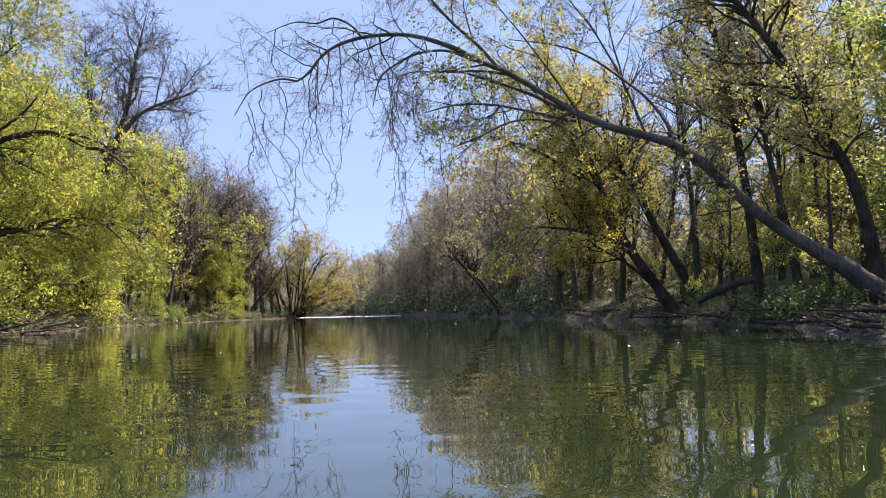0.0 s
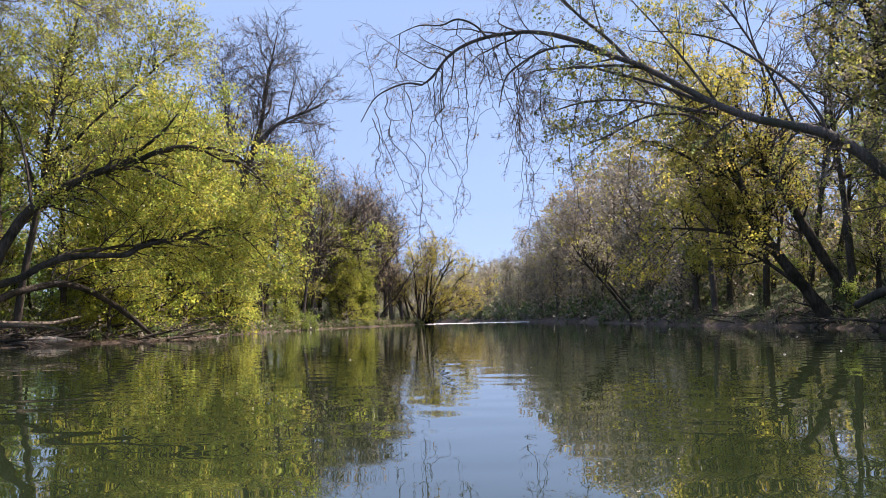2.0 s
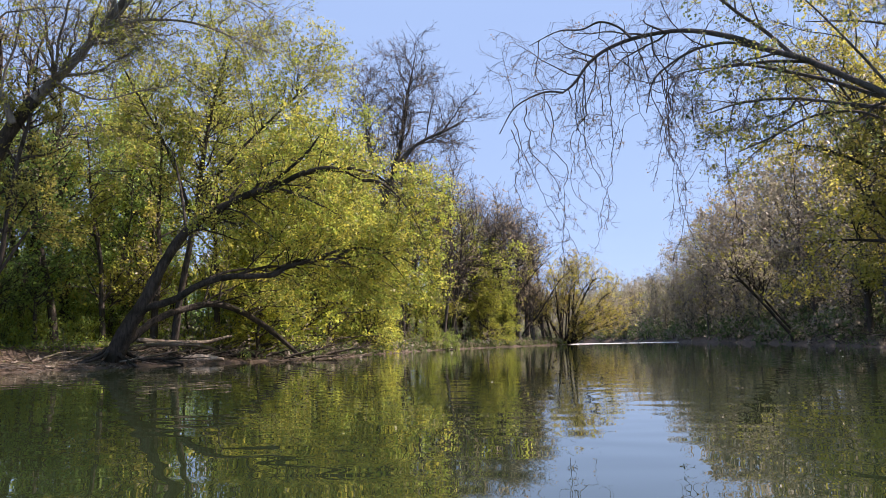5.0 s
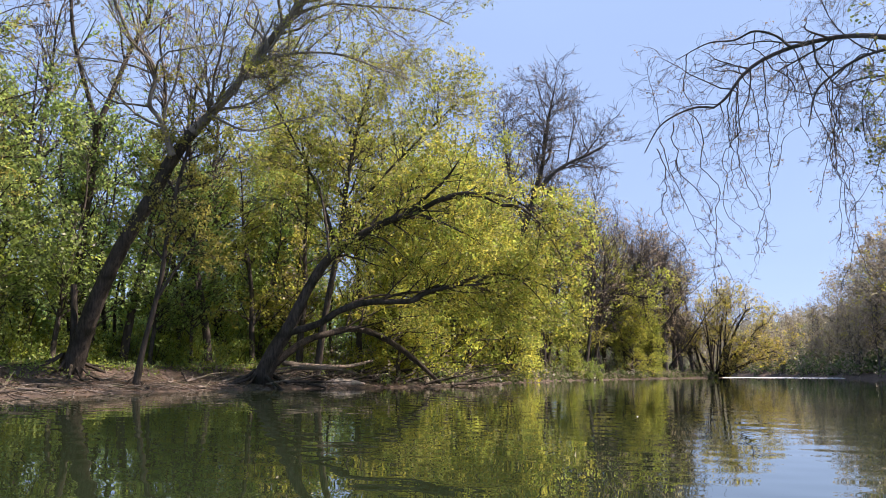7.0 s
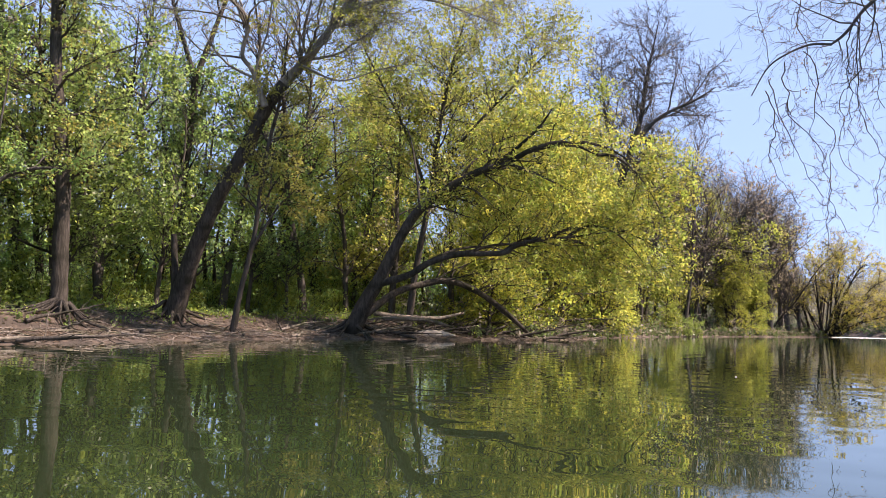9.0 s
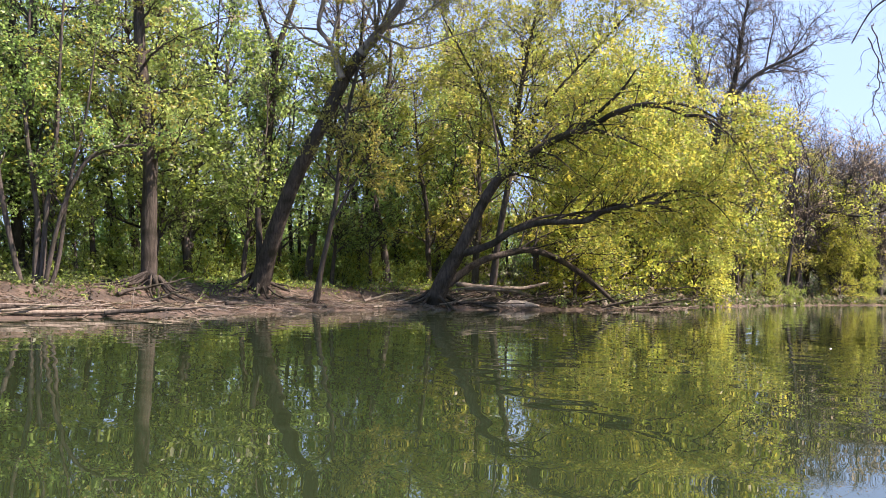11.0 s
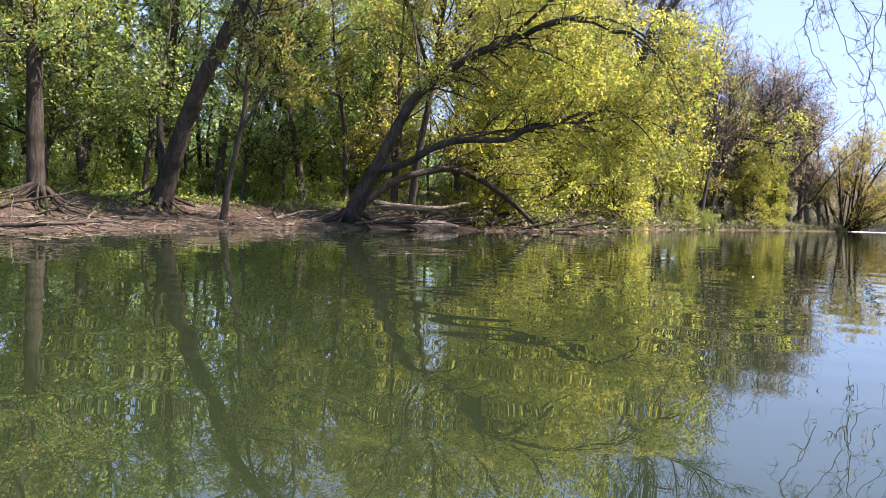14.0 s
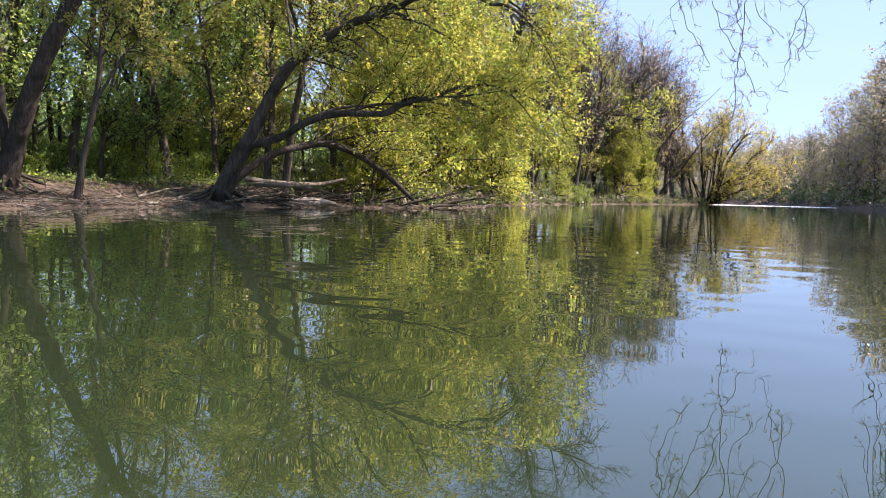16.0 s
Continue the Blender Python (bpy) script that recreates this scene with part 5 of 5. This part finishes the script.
# dark cover over bright soil, in place of shade on the bank
growth("undergrowth", "dead stems and weeds over the right waterline, darkened for shade", strip(RIGHT_LINE, (-0.25, 1.1), (12, 44), 420, 91), (0.12, 0.45), 4, [("dark", 0.55), ("haze", 0.45)], 13000, (0.05, 0.11), 495, scatter=0.12, spread=0.7)
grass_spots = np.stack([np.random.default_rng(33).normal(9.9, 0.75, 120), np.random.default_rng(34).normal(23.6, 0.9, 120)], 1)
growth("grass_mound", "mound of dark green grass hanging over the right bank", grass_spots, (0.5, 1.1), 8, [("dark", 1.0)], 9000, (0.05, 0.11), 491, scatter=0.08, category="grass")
plant("shrub", -16.9, 49.5, 0.42)
plant("shrub", -16.75, 50.6, 0.35)


# -- leaf litter on the left shore --
lit = np.random.default_rng(61)
ly = lit.uniform(1, 34, 22000)
lx = np.interp(ly, LEFT_LINE[:, 1], LEFT_LINE[:, 0]) - 0.15 - np.abs(lit.normal(scale=3.2, size=22000))
v, q = leaf_quads(np.stack([lx, ly, ground_height(lx, ly) + 0.012], 1), (0.04, 0.11), lit, flat=2.2)
tagged(mesh_object("leaf_litter", v, q, LEAF["litter"], smooth=False), "brown fallen leaves scattered over the muddy shore", "leaf litter", kind="stuff")


# -- fine twigs lying over the mud --
tw = np.random.default_rng(63)
count = 800
ty = tw.uniform(4, 33, count)
tx = np.interp(ty, LEFT_LINE[:, 1], LEFT_LINE[:, 0]) - 0.05 - np.abs(tw.normal(scale=2.2, size=count))
turn, reach = tw.uniform(0, 2 * np.pi, count), tw.uniform(0.12, 0.55, count)
u = np.linspace(-1, 1, 4)[None]
px = tx[:, None] + np.cos(turn)[:, None] * reach[:, None] * u
py = ty[:, None] + np.sin(turn)[:, None] * reach[:, None] * u
pz = ground_height(px.ravel(), py.ravel()).reshape(count, 4) + 0.012 + tw.uniform(0, 0.05, (count, 4))
v, q = tubes(np.stack([px, py, pz], -1), np.repeat(tw.uniform(0.005, 0.016, (count, 1)), 4, 1) * np.array([1, 0.9, 0.8, 0.5]), 4)
tagged(mesh_object("twig_litter", v, q, DRIFT), "small broken twigs strewn over the muddy shore", "twigs", kind="stuff")


# -- sticks and roots washed up on the left shore --
def stick(label, length, radius, seed, forks, wood=DRIFT):
    rng = np.random.default_rng(seed)
    s = np.linspace(0, 1, 9)
    bendy = np.cumsum(rng.normal(scale=0.035 * length, size=(9, 2)), 0)
    P = np.stack([s * length, bendy[:, 0], 0.06 + 0.35 * np.abs(bendy[:, 1])], 1)
    R = radius * (1 - 0.8 * s)
    ob = thing("driftwood", (0, 0, 0), label, "driftwood", "driftwood on the shore")
    PC, RC = closed(P, R)
    v, q = tubes(PC[None], RC[None], 6, 0.08)
    mesh_object("stem", v, q, wood, ob)
    B, S = shoots(P[None], R[None], forks, (0.2 * length, 0.5 * length), (25, 60), 0.2, 0.2, zone=(0.2, 0.9), steps=5, least=0.007, seed=seed + 1)
    for k in range(forks):
        v, q = tubes(B[k:k + 1], S[k:k + 1], 5)
        mesh_object("fork", v, q, wood, ob)
    return ob


STICKS = [stick("grey forked stick washed up on the mud", 1.8, 0.035, 501, 3), stick("long crooked driftwood branch on the shore", 2.8, 0.05, 502, 4),
          stick("short broken branch lying on the bank", 1.1, 0.03, 503, 2),
          stick("dark exposed root snaking over the mud", 2.2, 0.06, 504, 5, BARK), stick("dark wet branch caught on the shore", 1.5, 0.04, 505, 4, BARK)]
shore_rng = random.Random(8)
for n in range(125):
    y = shore_rng.uniform(8, 34) if n < 35 else shore_rng.uniform(21.5, 32)
    x = float(np.interp(y, LEFT_LINE[:, 1], LEFT_LINE[:, 0])) - shore_rng.uniform(-0.3, 3.6)
    m = pose(x, y, floor_at(x, y) + 0.01, shore_rng.uniform(-8, 8), shore_rng.uniform(-14, 4), 90 + shore_rng.gauss(0, 38))
    if n < 5:
        STICKS[n].matrix_basis = m
    else:
        copy_thing(STICKS[n % 5 if y < 25 else (2, 4, 3)[n % 3]], m)
# snags poking out of the right bank
for n in range(60):
    y = shore_rng.uniform(14, 44)
    x = float(np.interp(y, RIGHT_LINE[:, 1], RIGHT_LINE[:, 0])) + shore_rng.uniform(-0.2, 1.4)
    copy_thing(STICKS[2 + n % 3], pose(x, y, floor_at(x, y) + 0.02, shore_rng.uniform(-8, 8), shore_rng.uniform(-25, 2), 90 + shore_rng.gauss(0, 50)))

# -- riffle and drifting specks --
FOAM, ft, fb = material("foam")
fnoise = node(ft, "ShaderNodeTexNoise", Scale=6.0, Detail=4.0)
ft.links.new(ramp(ft, fnoise.outputs["Fac"], [(0.3, (0.45, 0.47, 0.46)), (0.7, (0.75, 0.76, 0.75))]), fb.inputs["Base Color"])
fb.inputs["Roughness"].default_value = 0.6


def flecks(name, label, centres, size, seed, lift=0.012):
    rng = np.random.default_rng(seed)
    n, k = len(centres), 7
    a = np.arange(k) * 2 * np.pi / k
    r = rng.uniform(size[0], size[1], (n, 1)) * rng.uniform(0.6, 1.2, (n, k))
    rim = np.stack([centres[:, 0:1] + r * np.cos(a) * 1.6, centres[:, 1:2] + r * np.sin(a), np.full((n, k), 0.003)], -1)
    top = np.stack([centres[:, 0], centres[:, 1], np.full(n, lift)], -1)[:, None]
    v = np.concatenate([rim, top], 1)
    j = np.arange(k)
    tri = np.stack([j, (j + 1) % k, np.full(k, k)], -1)[None] + (np.arange(n) * (k + 1))[:, None, None]
    ob = mesh_object(name, v, np.zeros((0, 4)), FOAM, tris=tri)
    return tagged(ob, label, "foam", kind="stuff")


s = np.random.default_rng(12).uniform(0, 1, (380, 2))
flecks("riffle", "white broken water of a shallow riffle at the bend", np.stack([-13.0 + 9.5 * s[:, 0], 72.0 + 4.5 * s[:, 0] + 2.6 * (s[:, 1] - 0.5)], 1), (0.06, 0.22), 13, 0.035)
s = np.random.default_rng(14).uniform(0, 1, (16, 2))
flecks("floating_petals", "scattered pale bits drifting on the water", np.stack([-6 + 13.5 * s[:, 0], 13 + 24 * s[:, 1]], 1), (0.01, 0.024), 15)

# gravel washed up under the right bank
stone_rng = np.random.default_rng(71)
count = 420
sy = stone_rng.uniform(9, 20, count)
sx = np.interp(sy, RIGHT_LINE[:, 1], RIGHT_LINE[:, 0]) + np.abs(stone_rng.normal(0.15, 0.45, count))
r = stone_rng.uniform(0.025, 0.09, (count, 1, 1)) * np.array([1.3, 1.0, 0.6])
a = np.arange(6) * np.pi / 3
ring = np.stack([np.cos(a), np.sin(a), np.zeros(6)], -1)
shape = np.concatenate([ring * 0.9 + [0, 0, -0.4], ring * [0.8, 0.8, 0] + [0, 0, 0.5], [[0, 0, 0.85]]])[None] * stone_rng.uniform(0.75, 1.2, (count, 13, 1))
v = shape * r + np.stack([sx, sy, ground_height(sx, sy) + 0.02], -1)[:, None]
j = np.arange(6)
side = np.stack([j, (j + 1) % 6, (j + 1) % 6 + 6, j + 6], -1)[None] + (np.arange(count) * 13)[:, None, None]
top = np.stack([j + 6, (j + 1) % 6 + 6, np.full(6, 12)], -1)[None] + (np.arange(count) * 13)[:, None, None]
STONE = bark_material("river_stone", (0.16, 0.14, 0.12), (0.36, 0.33, 0.29), 1.5, (0.10, 0.09, 0.075))
tagged(mesh_object("gravel", v.reshape(-1, 3), side.reshape(-1, 4), STONE, tris=top.reshape(-1, 3)), "pale rounded gravel along the right waterline", "gravel", kind="stuff")
